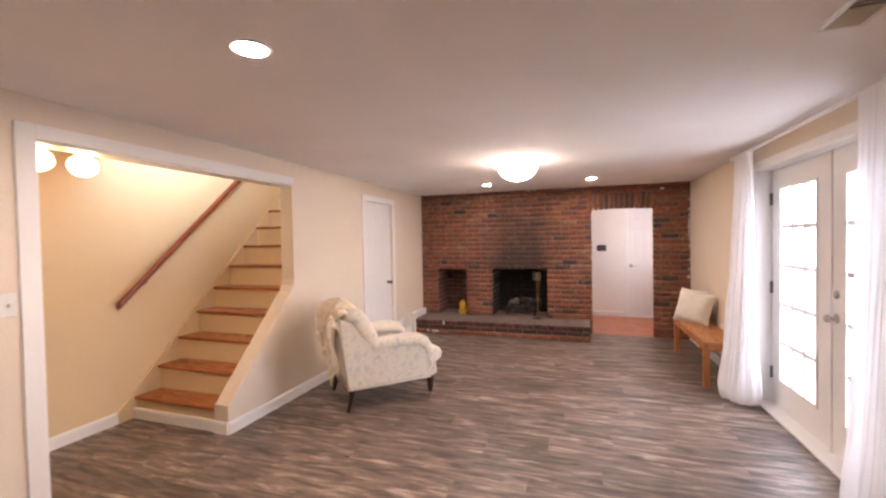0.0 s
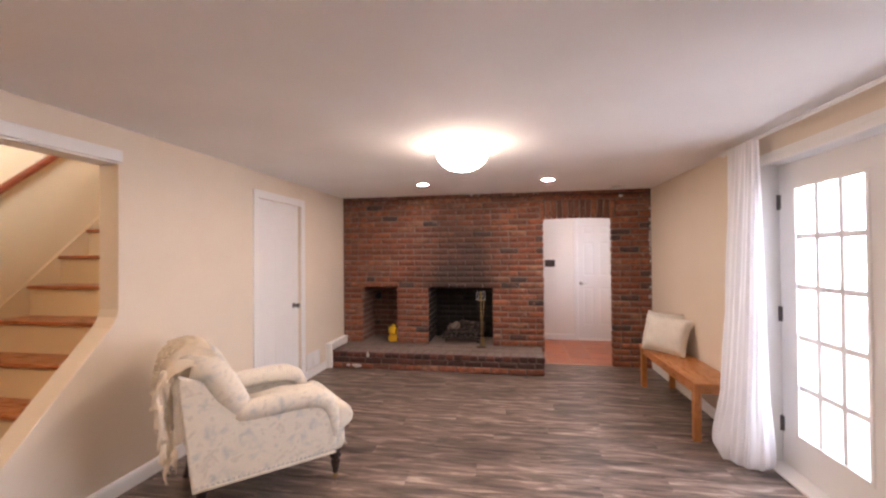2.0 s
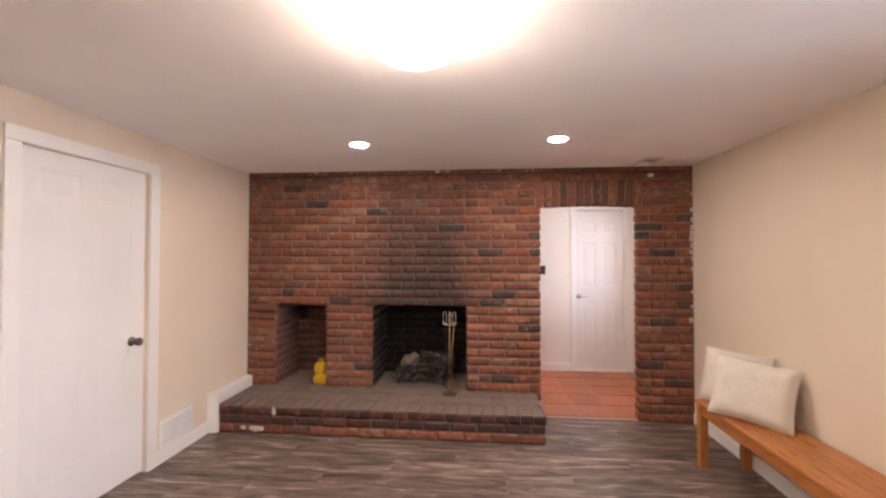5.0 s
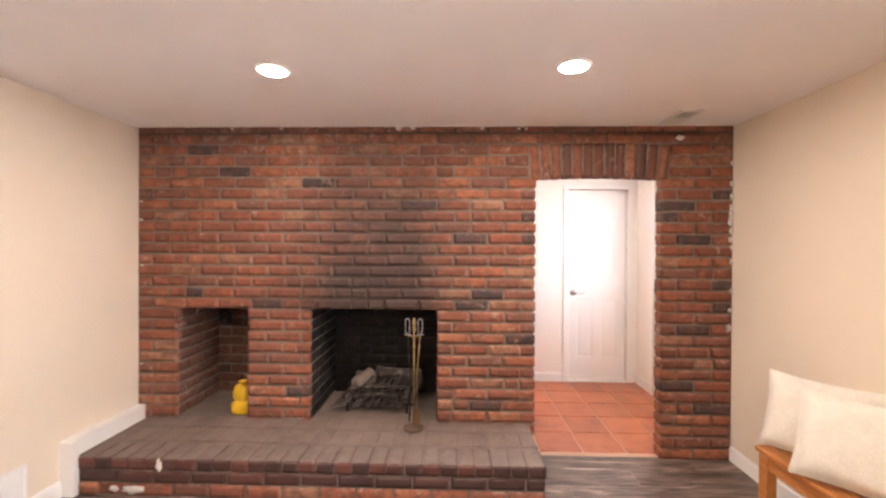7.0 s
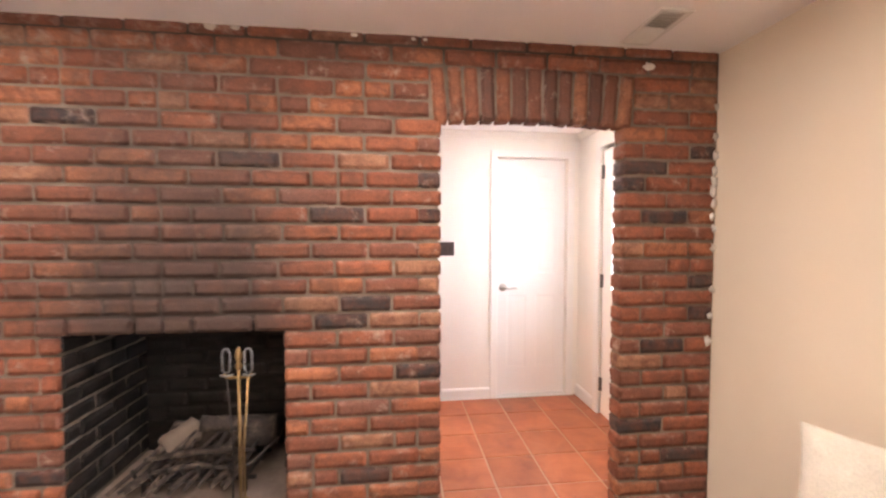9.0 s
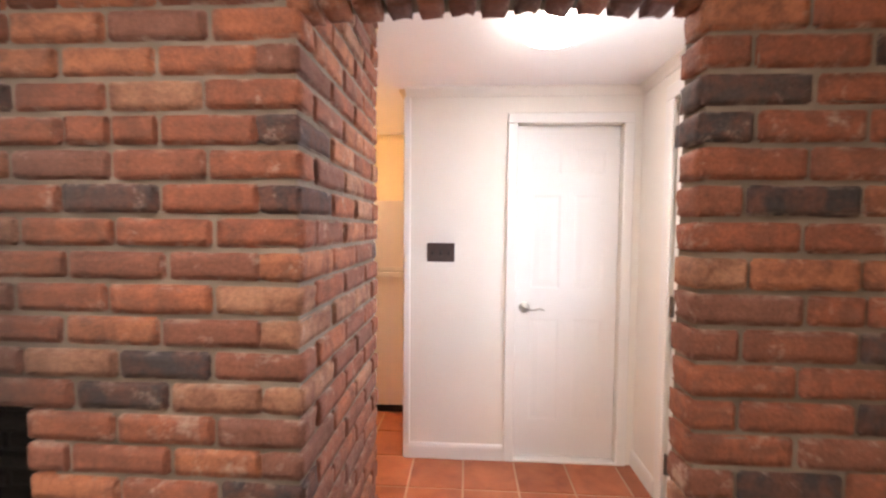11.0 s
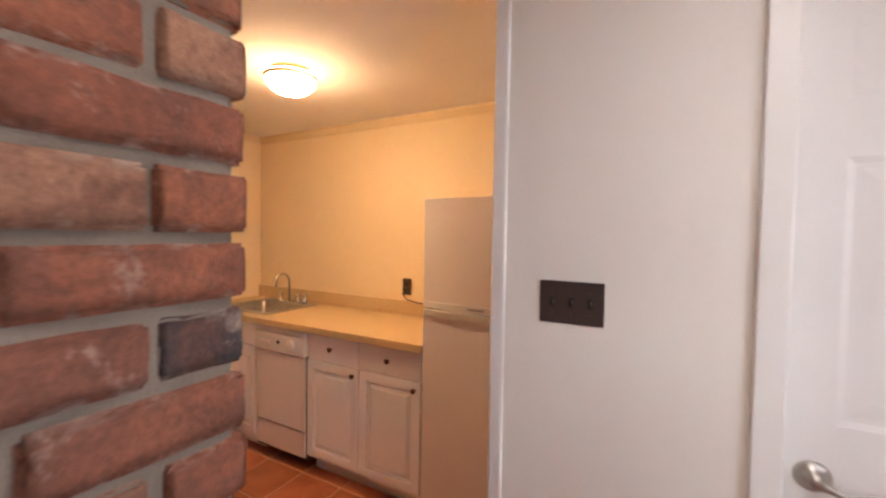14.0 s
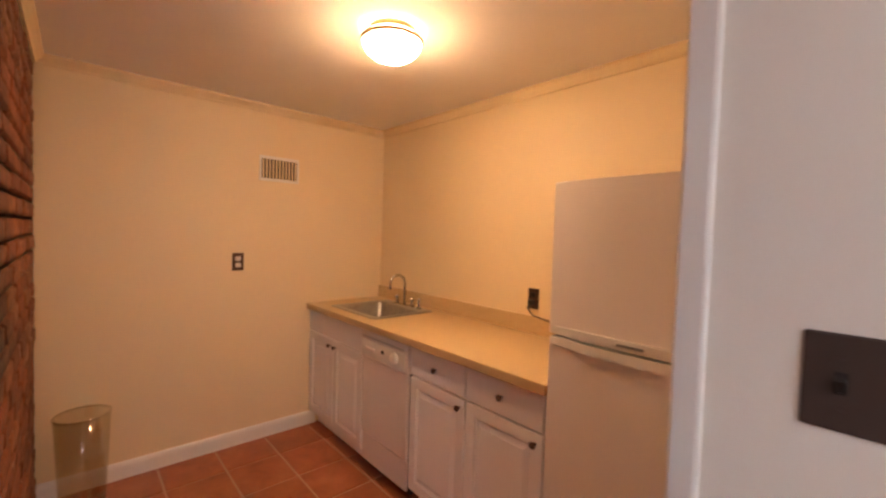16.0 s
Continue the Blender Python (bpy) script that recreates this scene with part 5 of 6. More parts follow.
SX0, SX1, SY0, SY1 = -2.28, -1.78, 9.02, 9.40
ct = thing("countertop", pose(0, 0, 0), "tan speckled laminate countertop with a backsplash", "countertop")
bm = bmesh.new()
rects = [[bm.verts.new((x, y, z)) for x, y in ((x0, y0), (x1, y0), (x1, y1), (x0, y1))] for x0, x1, y0, y1 in ((XK + 0.003, -0.462, YD - 0.02, YK - 0.002), (SX0, SX1, SY0, SY1)) for z in (0.87, 0.908)]
for lo, hi in ((rects[0], rects[1]), (rects[2], rects[3]), (rects[0], rects[2]), (rects[1], rects[3])):
    for i in range(4):
        bm.faces.new((lo[i], lo[(i + 1) % 4], hi[(i + 1) % 4], hi[i]))
part("top", bm, COUNTER, ct)
part("edge_band", boxes((XK + 0.003, -0.462, YD - 0.026, YD - 0.02, 0.868, 0.909), bevel=0.003), COUNTER, ct)
part("backsplash", boxes((XK + 0.003, -0.462, YK - 0.022, YK - 0.002, 0.908, 1.005), bevel=0.004), COUNTER, ct)

sink = thing("kitchen_sink", pose(0, 0, 0.909), "brushed steel drop-in sink", "sink")
bm = bmesh.new()
rings = []
for x0, x1, y0, y1, z in ((SX0 - 0.04, SX1 + 0.04, SY0 - 0.035, SY1 + 0.07, 0.0), (SX0 - 0.036, SX1 + 0.036, SY0 - 0.031, SY1 + 0.066, 0.005), (SX0 + 0.01, SX1 - 0.01, SY0 + 0.01, SY1 - 0.01, 0.004), (SX0 + 0.02, SX1 - 0.02, SY0 + 0.02, SY1 - 0.02, -0.008), (SX0 + 0.03, SX1 - 0.03, SY0 + 0.03, SY1 - 0.03, -0.13), (SX0 + 0.06, SX1 - 0.06, SY0 + 0.06, SY1 - 0.06, -0.155)):
    c = []
    for cx, cy, a0 in ((x1, y1, 0), (x0, y1, 90), (x0, y0, 180), (x1, y0, 270)):
        rr = 0.035
        for i in range(4):
            a = radians(a0 + 30 * i)
            c.append(bm.verts.new((cx - math.copysign(rr, cx - (x0 + x1) / 2) + rr * math.cos(a), cy - math.copysign(rr, cy - (y0 + y1) / 2) + rr * math.sin(a), z)))
    rings.append(c)
for p, q in zip(rings, rings[1:]):
    for i in range(16):
        bm.faces.new((p[i], p[(i + 1) % 16], q[(i + 1) % 16], q[i]))
bm.faces.new(rings[-1])
part("basin", bm, SINK_STEEL, sink, "", True)
part("drain", lathe([(0, 0.002), (0.035, 0.002), (0.04, 0.004), (0.042, 0.0)], 20, pose((SX0 + SX1) / 2, (SY0 + SY1) / 2, -0.155)), CHROME, sink)

faucet = thing("faucet", pose(-2.03, 9.43, 0.914), "chrome gooseneck faucet with two handles and a sprayer", "faucet")
part("deck_plate", boxes((-0.12, 0.12, -0.024, 0.024, 0, 0.010), bevel=0.005), CHROME, faucet)
part("spout", sweep([(0, 0, 0.01), (0, 0, 0.16)] + [(0, -0.065 + 0.065 * math.cos(a), 0.16 + 0.065 * math.sin(a)) for a in (math.pi * i / 10 for i in range(1, 11))] + [(0, -0.13, 0.125)], 0.010, 12), CHROME, faucet, "", True)
for s in (-1, 1):
    h = part("handle", lathe([(0, 0.01), (0.018, 0.01), (0.014, 0.025), (0.012, 0.045), (0.020, 0.052), (0.018, 0.066), (0, 0.07)], 16, pose(s * 0.09, 0, 0)), CHROME, faucet, "", True)
part("sprayer", lathe([(0, 0), (0.02, 0), (0.016, 0.018), (0.011, 0.03), (0.015, 0.06), (0.013, 0.075), (0, 0.078)], 16, pose(0.17, 0, -0.002)), CHROME, faucet, "", True)

# refrigerator
fx0, fx1, fy, fz = -0.455, 0.145, 8.89, 1.64
fr = thing("refrigerator", pose(0, 0, 0), "white top-freezer refrigerator with textured doors", "refrigerator")
part("cabinet", boxes((fx0 + 0.004, fx1 - 0.004, fy + 0.065, YK - 0.04, 0.03, fz - 0.008), bevel=0.004), FRIDGE, fr)
part("toe_grille", boxes((fx0 + 0.01, fx1 - 0.01, fy + 0.03, fy + 0.065, 0.0, 0.055)), BLACK, fr)


def bowed(z0, z1):
    pts = [(fx0, fy + 0.062)] + [(fx0 + (fx1 - fx0) * i / 10, fy + 0.016 - 0.016 * math.sin(math.pi * (0.06 + 0.88 * i / 10))) for i in range(11)] + [(fx1, fy + 0.062)]
    return prism(pts, z0, z1, "xy", 0.005, 2)


part("freezer_door", bowed(1.105, fz), FRIDGE, fr)
part("fridge_door", bowed(0.065, 1.093), FRIDGE, fr)
part("gasket", boxes((fx0 + 0.012, fx1 - 0.012, fy + 0.03, fy + 0.064, 0.05, fz - 0.01)), GASKET, fr)
part("freezer_grip", prism([(fx0 + 0.01, fy + 0.012), (fx0 + 0.15, fy - 0.008), (fx1 - 0.15, fy - 0.010), (fx1 - 0.01, fy + 0.01), (fx1 - 0.01, fy + 0.03), (fx0 + 0.01, fy + 0.03)], 1.103, 1.135, "xy", 0.004, 2), WHITE_PLASTIC, fr, "white grip strip")
part("fridge_grip", prism([(fx0 + 0.01, fy + 0.010), (fx0 + 0.15, fy - 0.012), (fx1 - 0.15, fy - 0.014), (fx1 - 0.01, fy + 0.008), (fx1 - 0.01, fy + 0.03), (fx0 + 0.01, fy + 0.03)], 1.064, 1.096, "xy", 0.004, 2), WHITE_PLASTIC, fr, "white grip strip")
part("badge", boxes((-0.20, -0.12, fy - 0.0135, fy - 0.009, 1.116, 1.123)), STEEL, fr, "thin silver badge")
cord = thing("power_cord", pose(-0.98, YK - 0.012, 1.065), "black power cord from the outlet to the refrigerator", "cord")
part("plug", boxes((-0.014, 0.014, -0.028, 0.0, 0.0, 0.03), bevel=0.004), BLACK, cord)
part("cable", sweep([(0, -0.025, 0.01), (0.0, -0.045, -0.01), (0.04, -0.05, -0.045), (0.14, -0.05, -0.06), (0.30, -0.05, -0.055), (0.53, -0.04, -0.03)], 0.004, 6), BLACK, cord, "", True)

wbin = thing("waste_bin", pose(-2.37, 7.665, 0.0), "clear acrylic round waste bin on the tile floor", "waste bin")
part("shell", lathe([(0, 0.006), (0.090, 0.006), (0.112, 0.47), (0.116, 0.47), (0.095, 0.0), (0, 0.0)], 36), BIN_GLASS, wbin, "", True)
part("rim", lathe([(0.110, 0.466), (0.114, 0.474), (0.119, 0.468), (0.114, 0.460), (0.110, 0.466)], 36), BIN_GLASS, wbin, "", True)

# ---- the brick wall and fireplace: a mortar core, then the bricks ----
CH, BL, BW, J = 0.077, 0.236, 0.10, 0.0125
Z0 = -0.0055                                     # foot of the lowest course
OPEN_N, OPEN_F = (-2.35, -1.835, 0.2, 0.9955), (-1.395, -0.50, 0.2, 0.9955)
core, deep = 0.009, 0.055
wall_north = solid("wall_north", boxes(
    (XW, OPEN_N[0] - deep, YN + core, YB - core, 0, CEIL), (OPEN_N[1] + deep, OPEN_F[0] - deep, YN + core, YB - core, 0, CEIL), (OPEN_F[1] + deep, JL - core, YN + core, YB - core, 0, CEIL),
    (OPEN_N[0] - deep, OPEN_N[1] + deep, YN + core, YB - core, OPEN_N[3] + deep, CEIL), (OPEN_F[0] - deep, OPEN_F[1] + deep, YN + core, YB - core, OPEN_F[3] + deep, CEIL),
    (OPEN_N[0] - deep, OPEN_N[1] + deep, 7.28, YB - core, 0, OPEN_N[3] + deep), (OPEN_F[0] - deep, OPEN_F[1] + deep, 7.36, YB - core, 0, OPEN_F[3] + deep),
    (OPEN_N[0] - deep, OPEN_N[1] + deep, YN + core, 7.22, 0, 0.19), (OPEN_F[0] - deep, OPEN_F[1] + deep, YN + core, 7.30, 0, 0.19),
    (JR + core, XE, YN + core, YN + 0.11 - core, 0, CEIL), (JL - core, JR + core, YN + core, YN + 0.11 - core, ARCH + 0.04, CEIL)),
    MORTAR, "reclaimed red brick fireplace wall with grey mortar and soot stains", "wall", "structure")
rng = random.Random(7)


def brick_mesh(lx, ly, lz, seed, worn=0.0065):
    """A worn brick about its own centre: rounded, chipped, uneven faces; the hidden back is left off."""
    r = random.Random(seed)
    bm = bmesh.new()
    tx = [-1, -0.955, -0.82, -0.5, -0.15, 0.2, 0.52, 0.82, 0.955, 1]
    ty = [-1, -0.91, -0.4, 0.4, 1]
    tz = [-1, -0.84, -0.35, 0.3, 0.84, 1]
    nx, ny, nz = len(tx) - 1, len(ty) - 1, len(tz) - 1
    off = Vector((seed * 7.3, seed * 3.1, seed * 5.7))
    vs = {}

    def vert(i, j, k):
        if (i, j, k) not in vs:
            p = Vector((tx[i] * lx / 2, ty[j] * ly / 2, tz[k] * lz / 2))
            ends = [i in (0, nx), j in (0, ny), k in (0, nz)]
            chip = max(0.0, noise.noise(p * 26 + off))
            if sum(ends) > 1:
                pull = worn * (0.45 + 0.5 * r.random() + 1.3 * chip)
                for a in range(3):
                    if ends[a]:
                        p[a] -= math.copysign(min(pull, 0.011), p[a])
            n = noise.noise(p * 34 + off * 2)
            if ends[1] and j == 0:
                p.y += 0.0028 * n + 0.0016 * noise.noise(p * 90 + off)
            if ends[2]:
                p.z += 0.0016 * n + 0.0018 * noise.noise(p * 14 + off)
            if ends[0]:
                p.x += 0.0022 * n
            vs[(i, j, k)] = bm.verts.new(p)
        return vs[(i, j, k)]

    for i in range(nx):
        for j in range(ny):
            for k in (0, nz):
                bm.faces.new((vert(i, j, k), vert(i + 1, j, k), vert(i + 1, j + 1, k), vert(i, j + 1, k)))
        for k in range(nz):
            bm.faces.new((vert(i, 0, k), vert(i + 1, 0, k), vert(i + 1, 0, k + 1), vert(i, 0, k + 1)))
    for j in range(ny):
        for k in range(nz):
            for i in (0, nx):
                bm.faces.new((vert(i, j, k), vert(i, j + 1, k), vert(i, j + 1, k + 1), vert(i, j, k + 1)))
    return finish("brick", bm, BRICK, True)


FULL = [brick_mesh(BL - J, BW, CH - J, s) for s in range(12)]
BLACK_FULL = [brick_mesh(BL - J, BW, CH - J, 90 + s) for s in range(4)]
for me in BLACK_FULL:
    me.materials[0] = BLACKENED
# overburnt bricks on the room side: course, place along the wall
CLINKERS = ((27, -2.06), (25, -1.85), (24, -1.30), (22, -0.64), (14, -2.18), (19, -0.22), (13, -1.64), (13, -0.30), (10, 0.04), (6, 0.06), (4, -0.17), (22, 1.10), (23, 1.40), (19, 1.20), (15, 1.43), (13, 1.41), (11, 1.21), (6, 1.23), (4, 1.42), (21, 1.08), (5, -1.44), (14, -0.10))
joined = {}


def lay(parent, mat, x, y, z, length, angle=0.0, single=True, roll=0.0, key=None, proud=0.006):
    """One brick, its face towards local -y; alike pieces share a mesh."""
    me = FULL[rng.randrange(12)]
    if mat is not BRICK:
        me = mat[rng.randrange(len(mat))]
    m = pose(x, y, z, rng.uniform(-0.8, 0.8), roll + rng.uniform(-0.5, 0.5), angle + rng.uniform(-0.6, 0.6)) @ pose(0, rng.uniform(-proud, proud * 0.4), 0)
    m = m @ Matrix.Diagonal((length / (BL - J), 1, rng.uniform(0.95, 1.04), 1))
    if single:
        ob = new("brick", me)
        ob.parent = parent
        ob.matrix_basis = m
    else:
        joined.setdefault(key or parent.name, []).append((me, m))


def join_bricks(key, parent, mat):
    """The bricks farther off, in one mesh."""
    verts, faces = [], []
    for me, m in joined.pop(key, []):
        n = len(verts)
        verts += [tuple(m @ v.co) for v in me.vertices]
        faces += [tuple(n + i for i in p.vertices) for p in me.polygons]
    me = bpy.data.meshes.new("brickwork")
    me.from_pydata(verts, [], faces)
    for p in me.polygons:
        p.use_smooth = True
    me.materials.append(mat)
    ob = new("brickwork", me)
    ob.parent = parent
    return tagged(ob, "", "", "", "stuff")


def course(parent, a0, a1, k, fixed_y, joint, single=None, key=None, over0=0.0, over1=0.0):
    """Stretchers between a0 and a1 in course k on a face at y = fixed_y, broken to running bond about joint; over: how far the end bricks stand past the mortar."""
    cuts = [a0] + [c + rng.uniform(-0.011, 0.011) for c in (joint + n * BL for n in range(-16, 12)) if a0 + 0.06 < c < a1 - 0.06] + [a1]
    for c0, c1 in zip(cuts, cuts[1:]):
        if c1 - c0 > BL * 0.8 and rng.random() < 0.06:
            mid = (c0 + c1) / 2
            pairs = ((c0, mid), (mid, c1))
        else:
            pairs = ((c0, c1),)
        for p0, p1 in pairs:
            q0, q1 = p0 + (J / 2 if p0 > a0 else -over0), p1 - (J / 2 if p1 < a1 else -over1)
            x = (q0 + q1) / 2
            burnt = any(c == k and q0 < at < q1 for c, at in CLINKERS)
            lay(parent, BLACK_FULL if burnt else BRICK, x, fixed_y + BW / 2, Z0 + (k + 0.5) * CH, q1 - q0, 0, burnt or (x > -0.72 if single is None else single), key=key)


for k in range(30):
    z0, z1 = Z0 + k * CH, Z0 + (k + 1) * CH
    low = z0 < 0.985
    odd = k % 2
    quoin = JL - BW + 0.012 if odd else JL
    joint = (JL - BW + 0.012 - BL if odd else -0.046)
    left = (XW + 0.005, quoin, joint, -J / 2, -J / 2 if odd else 0.005)
    right = (JR, XE - 0.004, 1.125 if odd else 1.245, 0.006, -J / 2)
    if z0 < ARCH - 0.02:
        spans = [right]
        if low and z1 > 0.2:
            spans += [(XW + 0.005, OPEN_N[0], joint, -J / 2, 0.004), (OPEN_N[1], OPEN_F[0], joint, 0.004, 0.004), (OPEN_F[1], quoin, joint, 0.004, left[4])]
        elif low:
            spans += [(0.0, quoin, joint, -J / 2, left[4])]
        else:
            spans += [left]
    elif k < 28:
        spans = [(XW + 0.005, 0.122, joint, -J / 2, -J / 2), (1.068, XE - 0.004, right[2], -J / 2, -J / 2)]
    else:
        spans = [(XW + 0.005, XE - 0.004, joint, -J / 2, -J / 2)]
    for a0, a1, jt, o0, o1 in spans:
        course(wall_north, a0, a1, k, YN, jt, None, None, o0, o1)
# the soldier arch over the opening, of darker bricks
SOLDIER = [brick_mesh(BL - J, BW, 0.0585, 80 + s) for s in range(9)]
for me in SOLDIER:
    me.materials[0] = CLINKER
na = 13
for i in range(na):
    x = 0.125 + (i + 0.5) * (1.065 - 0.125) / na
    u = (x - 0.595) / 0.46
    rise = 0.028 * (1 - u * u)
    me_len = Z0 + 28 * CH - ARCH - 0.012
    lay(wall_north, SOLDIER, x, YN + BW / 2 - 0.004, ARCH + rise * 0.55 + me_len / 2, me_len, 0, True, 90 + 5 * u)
join_bricks("wall_north", wall_north, BRICK)

# the side of the chimney in the opening: bricks along y at x = JL
chimney = solid("wall_chimney_side", boxes((JL - BW, JL - core + 0.002, YN + core - 0.002, YB - 0.02, 0, CEIL)), MORTAR, "reclaimed red brick side of the chimney with wide mortar joints", "wall", "structure")
for k in range(30):
    odd = k % 2
    cuts = [YN, 6.925, 7.155, 7.388, YB] if odd else [YN + BW - 0.002, 7.036, 7.275, YB]
    if k > 24:
        cuts[0] = YN + 0.09
    for i, (c0, c1) in enumerate(zip(cuts, cuts[1:])):
        q0 = c0 - (0.004 if i == 0 and odd and k < 25 else 0) + (J / 2 if i or not odd else 0) + (rng.uniform(-0.008, 0.008) if i else 0)
        q1 = c1 + 0.002 if c1 == YB else c1 - J / 2
        lay(chimney, BLACK_FULL if (k, i) in ((21, 0), (19, 0), (17, 3)) else BRICK, JL - BW / 2, (q0 + q1) / 2, Z0 + (k + 0.5) * CH, q1 - q0, 90)

# the back of the chimney in the kitchen
back = solid("wall_chimney_back", boxes((XK, JL - 0.02, YB - 0.06, YB - core, 0, CEIL - 0.05)), MORTAR, "reclaimed red brick back of the chimney in the kitchen", "wall", "structure")
for k in range(29):
    off = BL / 2 if k % 2 else 0.0
    cuts = [XK] + [c for c in (XK + off + n * BL for n in range(1, 14)) if c < JL - 0.15] + [JL - BW - J]
    for c0, c1 in zip(cuts, cuts[1:]):
        lay(back, BRICK, (c0 + c1) / 2, YB - BW / 2, Z0 + (k + 0.5) * CH, c1 - c0 - J, 180, False)
join_bricks("wall_chimney_back", back, BRICK)

# raised hearth
HT, HY, HX = 0.222, 6.15, 0.13
hearth = solid("hearth", boxes((XW + 0.06, HX - 0.012, HY + 0.012, YN + 0.01, 0, HT - 0.007)), hearth_bed_material(), "raised brick hearth with worn grey top and brick edge", "hearth", "structure")
TOP = [finish("brick", box(bmesh.new(), -0.099, 0.099, -0.048, 0.048, -0.03, 0.03, 0.004, 1), HEARTH_TOP) for _ in range(1)]
EDGE = [brick_mesh(BL - J, BW, CH - J, 60 + s) for s in range(4)]
for me in EDGE:
    me.materials[0] = HEARTH_EDGE
for k in range(2):
    z = (k + 0.5) * 0.076
    off = 0.106 if k else 0.0
    cuts = [XW + 0.085] + [c for c in (XW + off + n * 0.212 for n in range(1, 14)) if XW + 0.14 < c < HX - 0.06] + [HX]
    for c0, c1 in zip(cuts, cuts[1:]):
        lay(hearth, EDGE if k else BRICK, (c0 + c1) / 2, HY + BW / 2, z, c1 - c0 - J)
    for y in (6.36, 6.572):
        lay(hearth, BRICK, HX - BW / 2, y + (0.0 if k else 0.02), z, 0.195, 90)
nr = 27
for i in range(nr):
    x = XW + 0.075 + (i + 0.5) * (HX - XW - 0.075) / nr
    lay(hearth, EDGE, x, HY + 0.095, HT - 0.036, 0.198, 90, True, 0)
for r in range(2):
    for i in range(nr):
        x = XW + 0.075 + (i + 0.5) * (HX - XW - 0.075) / nr
        y = HY + 0.205 + 0.105 + r * 0.204
        if y < YN + 0.12:
            lay(hearth, TOP, x, y, HT - 0.034, 0.196, 90, True, 0, None, 0.001)
# floors of the two recesses
for name, o, yb in (("niche_floor", OPEN_N, 7.22), ("firebox_floor", OPEN_F, 7.30)):
    solid(name, boxes((o[0], o[1], YN + 0.01, yb, 0.185, 0.214)), HEARTH_TOP if name == "niche_floor" else ASH, "worn brick floor of the recess", "hearth", "structure")
# linings
DULL_FULL = [brick_mesh(BL - J, BW, CH - J, 50 + s) for s in range(4)]
for me in DULL_FULL:
    me.materials[0] = DULL
BURNT_FULL = [brick_mesh(BL - J, BW, CH - J, 40 + s) for s in range(4)]
for me in BURNT_FULL:
    me.materials[0] = BURNT
for key, o, yb, meshes, mat in (("niche_lining", OPEN_N, 7.22, DULL_FULL, BRICK), ("firebox_lining", OPEN_F, 7.30, BURNT_FULL, BURNT)):
    lining = solid(key, boxes((o[0] - deep, o[0] + 0.003, YN + 0.02, yb, 0.19, 1.0), (o[1] - 0.003, o[1] + deep, YN + 0.02, yb, 0.19, 1.0), (o[0] - deep, o[1] + deep, YN + 0.06, yb, 1.0, 0.9955 + deep)), MORTAR if mat is BRICK else SOOTY_MORTAR, "brick lining of the recess", "fireplace", "structure")
    part("back_wall", boxes((o[0] - deep, o[1] + deep, yb + 0.006, yb + 0.06, 0.19, 0.9955 + deep)), MORTAR if mat is BRICK else BURNT, lining)
    for k in range(3, 13):
        z = Z0 + (k + 0.5) * CH
        off = 0.106 if k % 2 else 0.0
        n = int((o[1] - o[0]) / 0.212) + 2
        for i in range(n):
            c0, c1 = max(o[0], o[0] + off + (i - 1) * 0.212), min(o[1], o[0] + off + i * 0.212)
            if c1 - c0 > 0.04:
                lay(lining, meshes, (c0 + c1) / 2, yb + 0.045, z, c1 - c0 - 0.012)
        for i in range(4):
            c0, c1 = max(YN + 0.02, YN + off + (i - 1) * 0.212), min(yb, YN + off + i * 0.212)
            if c1 - c0 > 0.04:
                lay(lining, meshes, o[0] - 0.04, (c0 + c1) / 2, z, c1 - c0 - 0.012, 90)
                lay(lining, meshes, o[1] + 0.04, (c0 + c1) / 2, z, c1 - c0 - 0.012, -90)
# crumbs of plaster and lime where brick meets ceiling and wall
crumb_spots = [(-0.78, CEIL - 0.012, 0.05), (-0.68, CEIL - 0.010, 0.035), (-1.6, CEIL - 0.01, 0.03), (0.05, CEIL - 0.015, 0.02), (0.10, CEIL - 0.015, 0.02), (1.14, 2.19, 0.06), (1.48, 1.62, 0.035), (1.485, 1.72, 0.03), (1.48, 1.50, 0.025), (1.475, 0.90, 0.04), (1.48, 1.02, 0.03), (-2.60, 1.62, 0.025), (1.485, 1.35, 0.028), (1.482, 1.88, 0.03), (1.486, 1.15, 0.03), (-0.2, CEIL - 0.012, 0.028), (-1.95, CEIL - 0.011, 0.024), (-2.598, 1.30, 0.02), (1.487, 1.44, 0.026), (1.486, 1.56, 0.03), (1.485, 1.67, 0.034), (1.487, 1.79, 0.03), (1.486, 2.02, 0.024), (-2.602, 1.75, 0.02), (-2.60, 0.60, 0.018)]
PLASTER = paint("plaster_smear", (0.66, 0.62, 0.57), 0.9, 0.8, 0.1, 80.0)
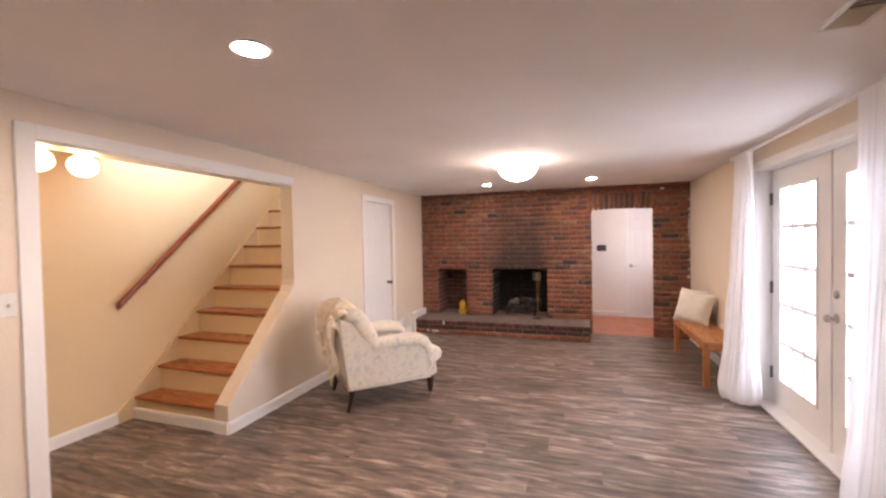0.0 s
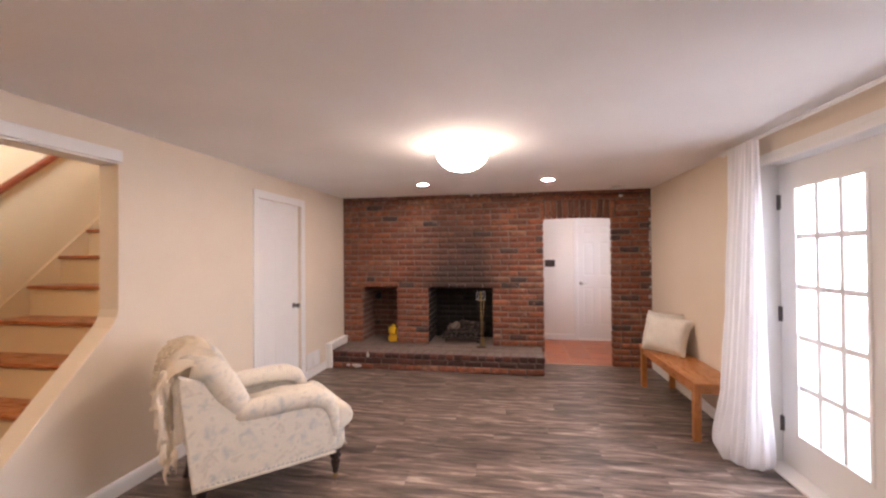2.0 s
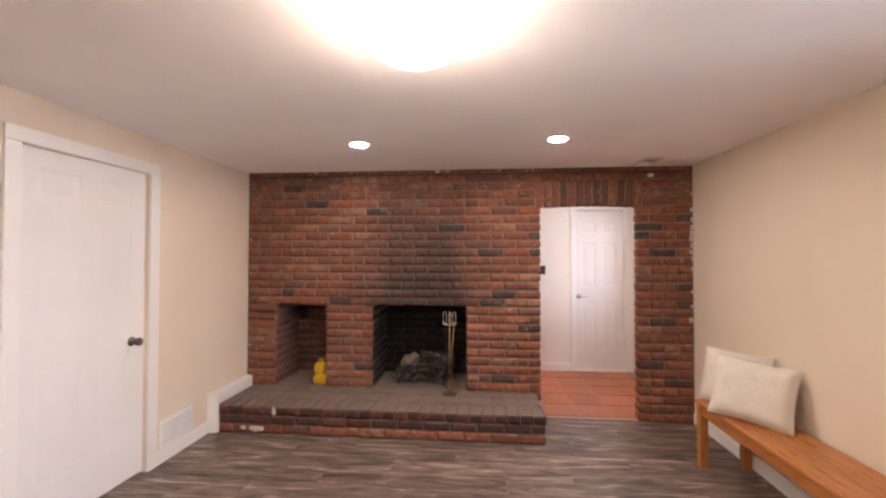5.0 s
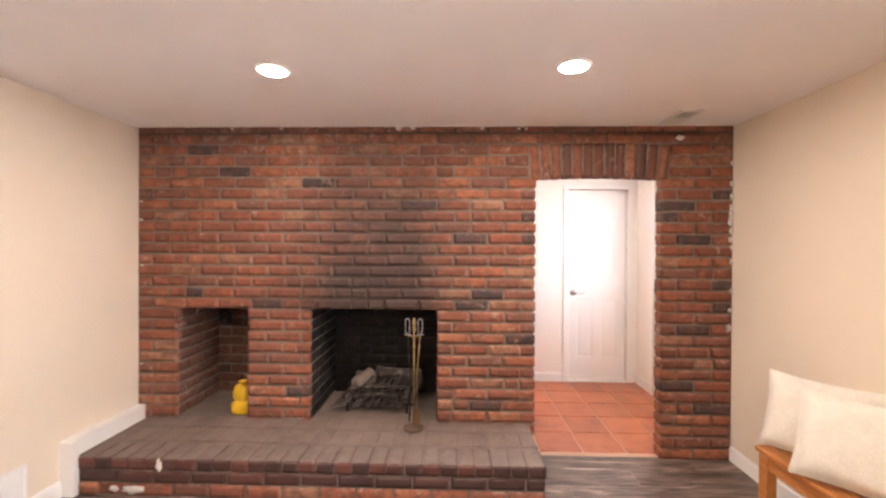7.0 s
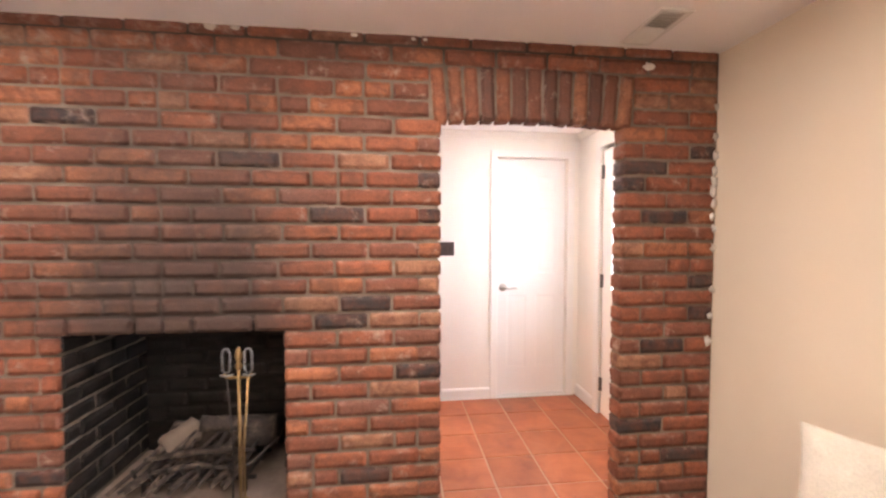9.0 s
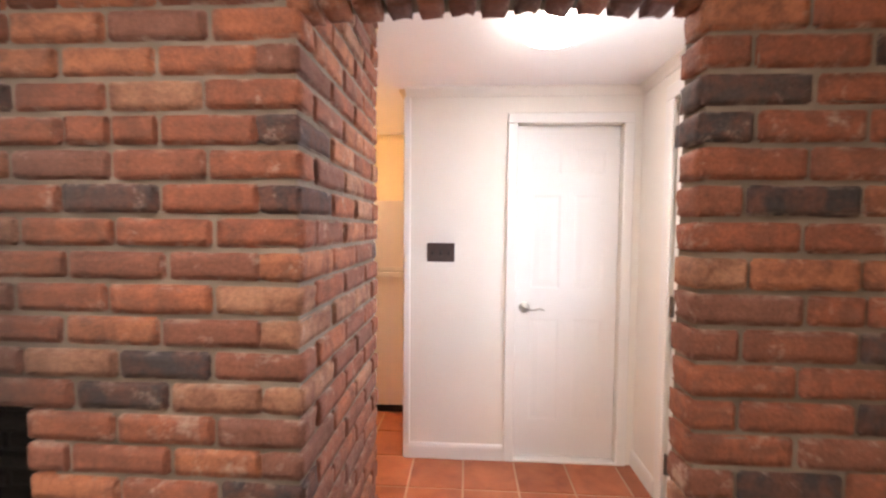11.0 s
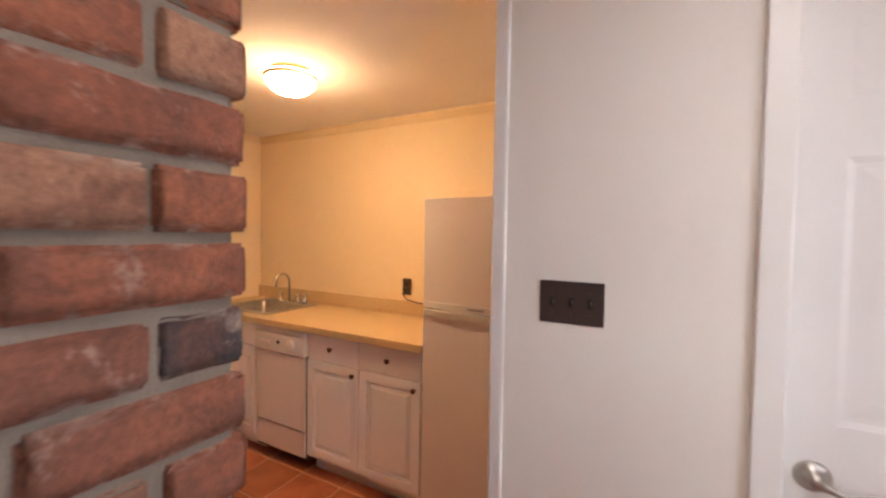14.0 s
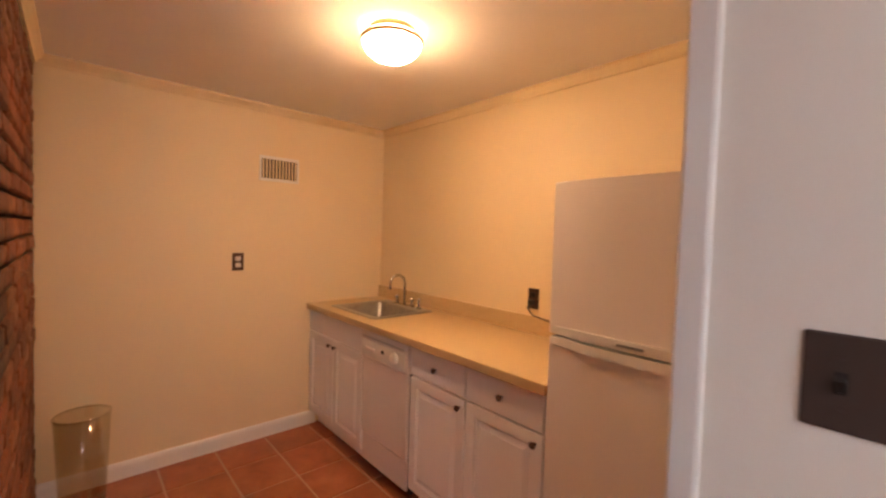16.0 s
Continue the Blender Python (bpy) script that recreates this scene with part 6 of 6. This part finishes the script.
for x, z, s in crumb_spots:
    bm = bmesh.new()
    bmesh.ops.create_icosphere(bm, subdivisions=2, radius=1)
    for v in bm.verts:
        v.co *= 0.7 + 0.6 * noise.noise(v.co * 1.7 + Vector((x * 9, z * 7, 0)))
        v.co = Vector((v.co.x * s * 0.7, v.co.y * 0.012, v.co.z * s * (0.42 if x < 1.4 else 0.95)))
    p = part("plaster_smear", bm, PLASTER, wall_north, "", True)
    p.location = (x, YN - 0.002, z)
for x, z, s, t in ((-2.07, 0.185, 0.02, 0.05), (-2.21, 0.04, 0.075, 0.028), (-2.33, 0.045, 0.03, 0.02)):
    bm = bmesh.new()
    bmesh.ops.create_icosphere(bm, subdivisions=3, radius=1)
    for v in bm.verts:
        v.co *= 0.75 + 0.6 * noise.noise(v.co * 2.1 + Vector((x * 9, z * 7, 4)))
        v.co = Vector((v.co.x * s, v.co.y * 0.006, v.co.z * t))
    p = part("plaster_smear", bm, PLASTER, hearth, "", True)
    p.location = (x, HY - 0.002, z)

# ---- floor pieces ----
PLANK_ME = finish("plank", box(bmesh.new(), -0.5, 0.5, -0.089, 0.089, -0.008, 0.0, 0.0012, 1), PLANK)
W = 0.1795
rows = int((YN + 0.02 - YS) / W) + 1
for r in range(rows):
    y = YN + 0.018 - (r + 0.5) * W
    x = XS + 0.02 - (r * 0.437) % 1.22
    xe = XE + 0.1 if 2.4 < y < 4.4 else XE
    while x < xe:
        x0, x1 = max(x, XS), min(x + 1.22, xe)
        if x1 - x0 > 0.02 and (y > YS + 0.1):
            ob = new("plank", PLANK_ME)
            ob.parent = floor
            ob.location, ob.scale = ((x0 + x1) / 2, y, 0), (x1 - x0 - 0.0012, 1, 1)
        x += 1.22
PITCH = 0.307
TILE_ME = finish("tile", box(bmesh.new(), -0.148, 0.148, -0.148, 0.148, -0.008, 0.0, 0.003, 2), TILE)
for i in range(-11, 4):
    for j in range(-2, 8):
        x, y = 0.53 + (i + 0.5) * PITCH, 7.385 + (j + 0.5) * PITCH
        if x > XH + 0.1 or x < XK - 0.1 or y > YK + 0.1:
            continue
        ob = new("tile", TILE_ME)
        ob.parent = tile_floor
        ob.location = (x, y, rng.uniform(-0.0006, 0.0006))
        ob.rotation_euler = (rng.uniform(-0.002, 0.002), rng.uniform(-0.002, 0.002), 0)
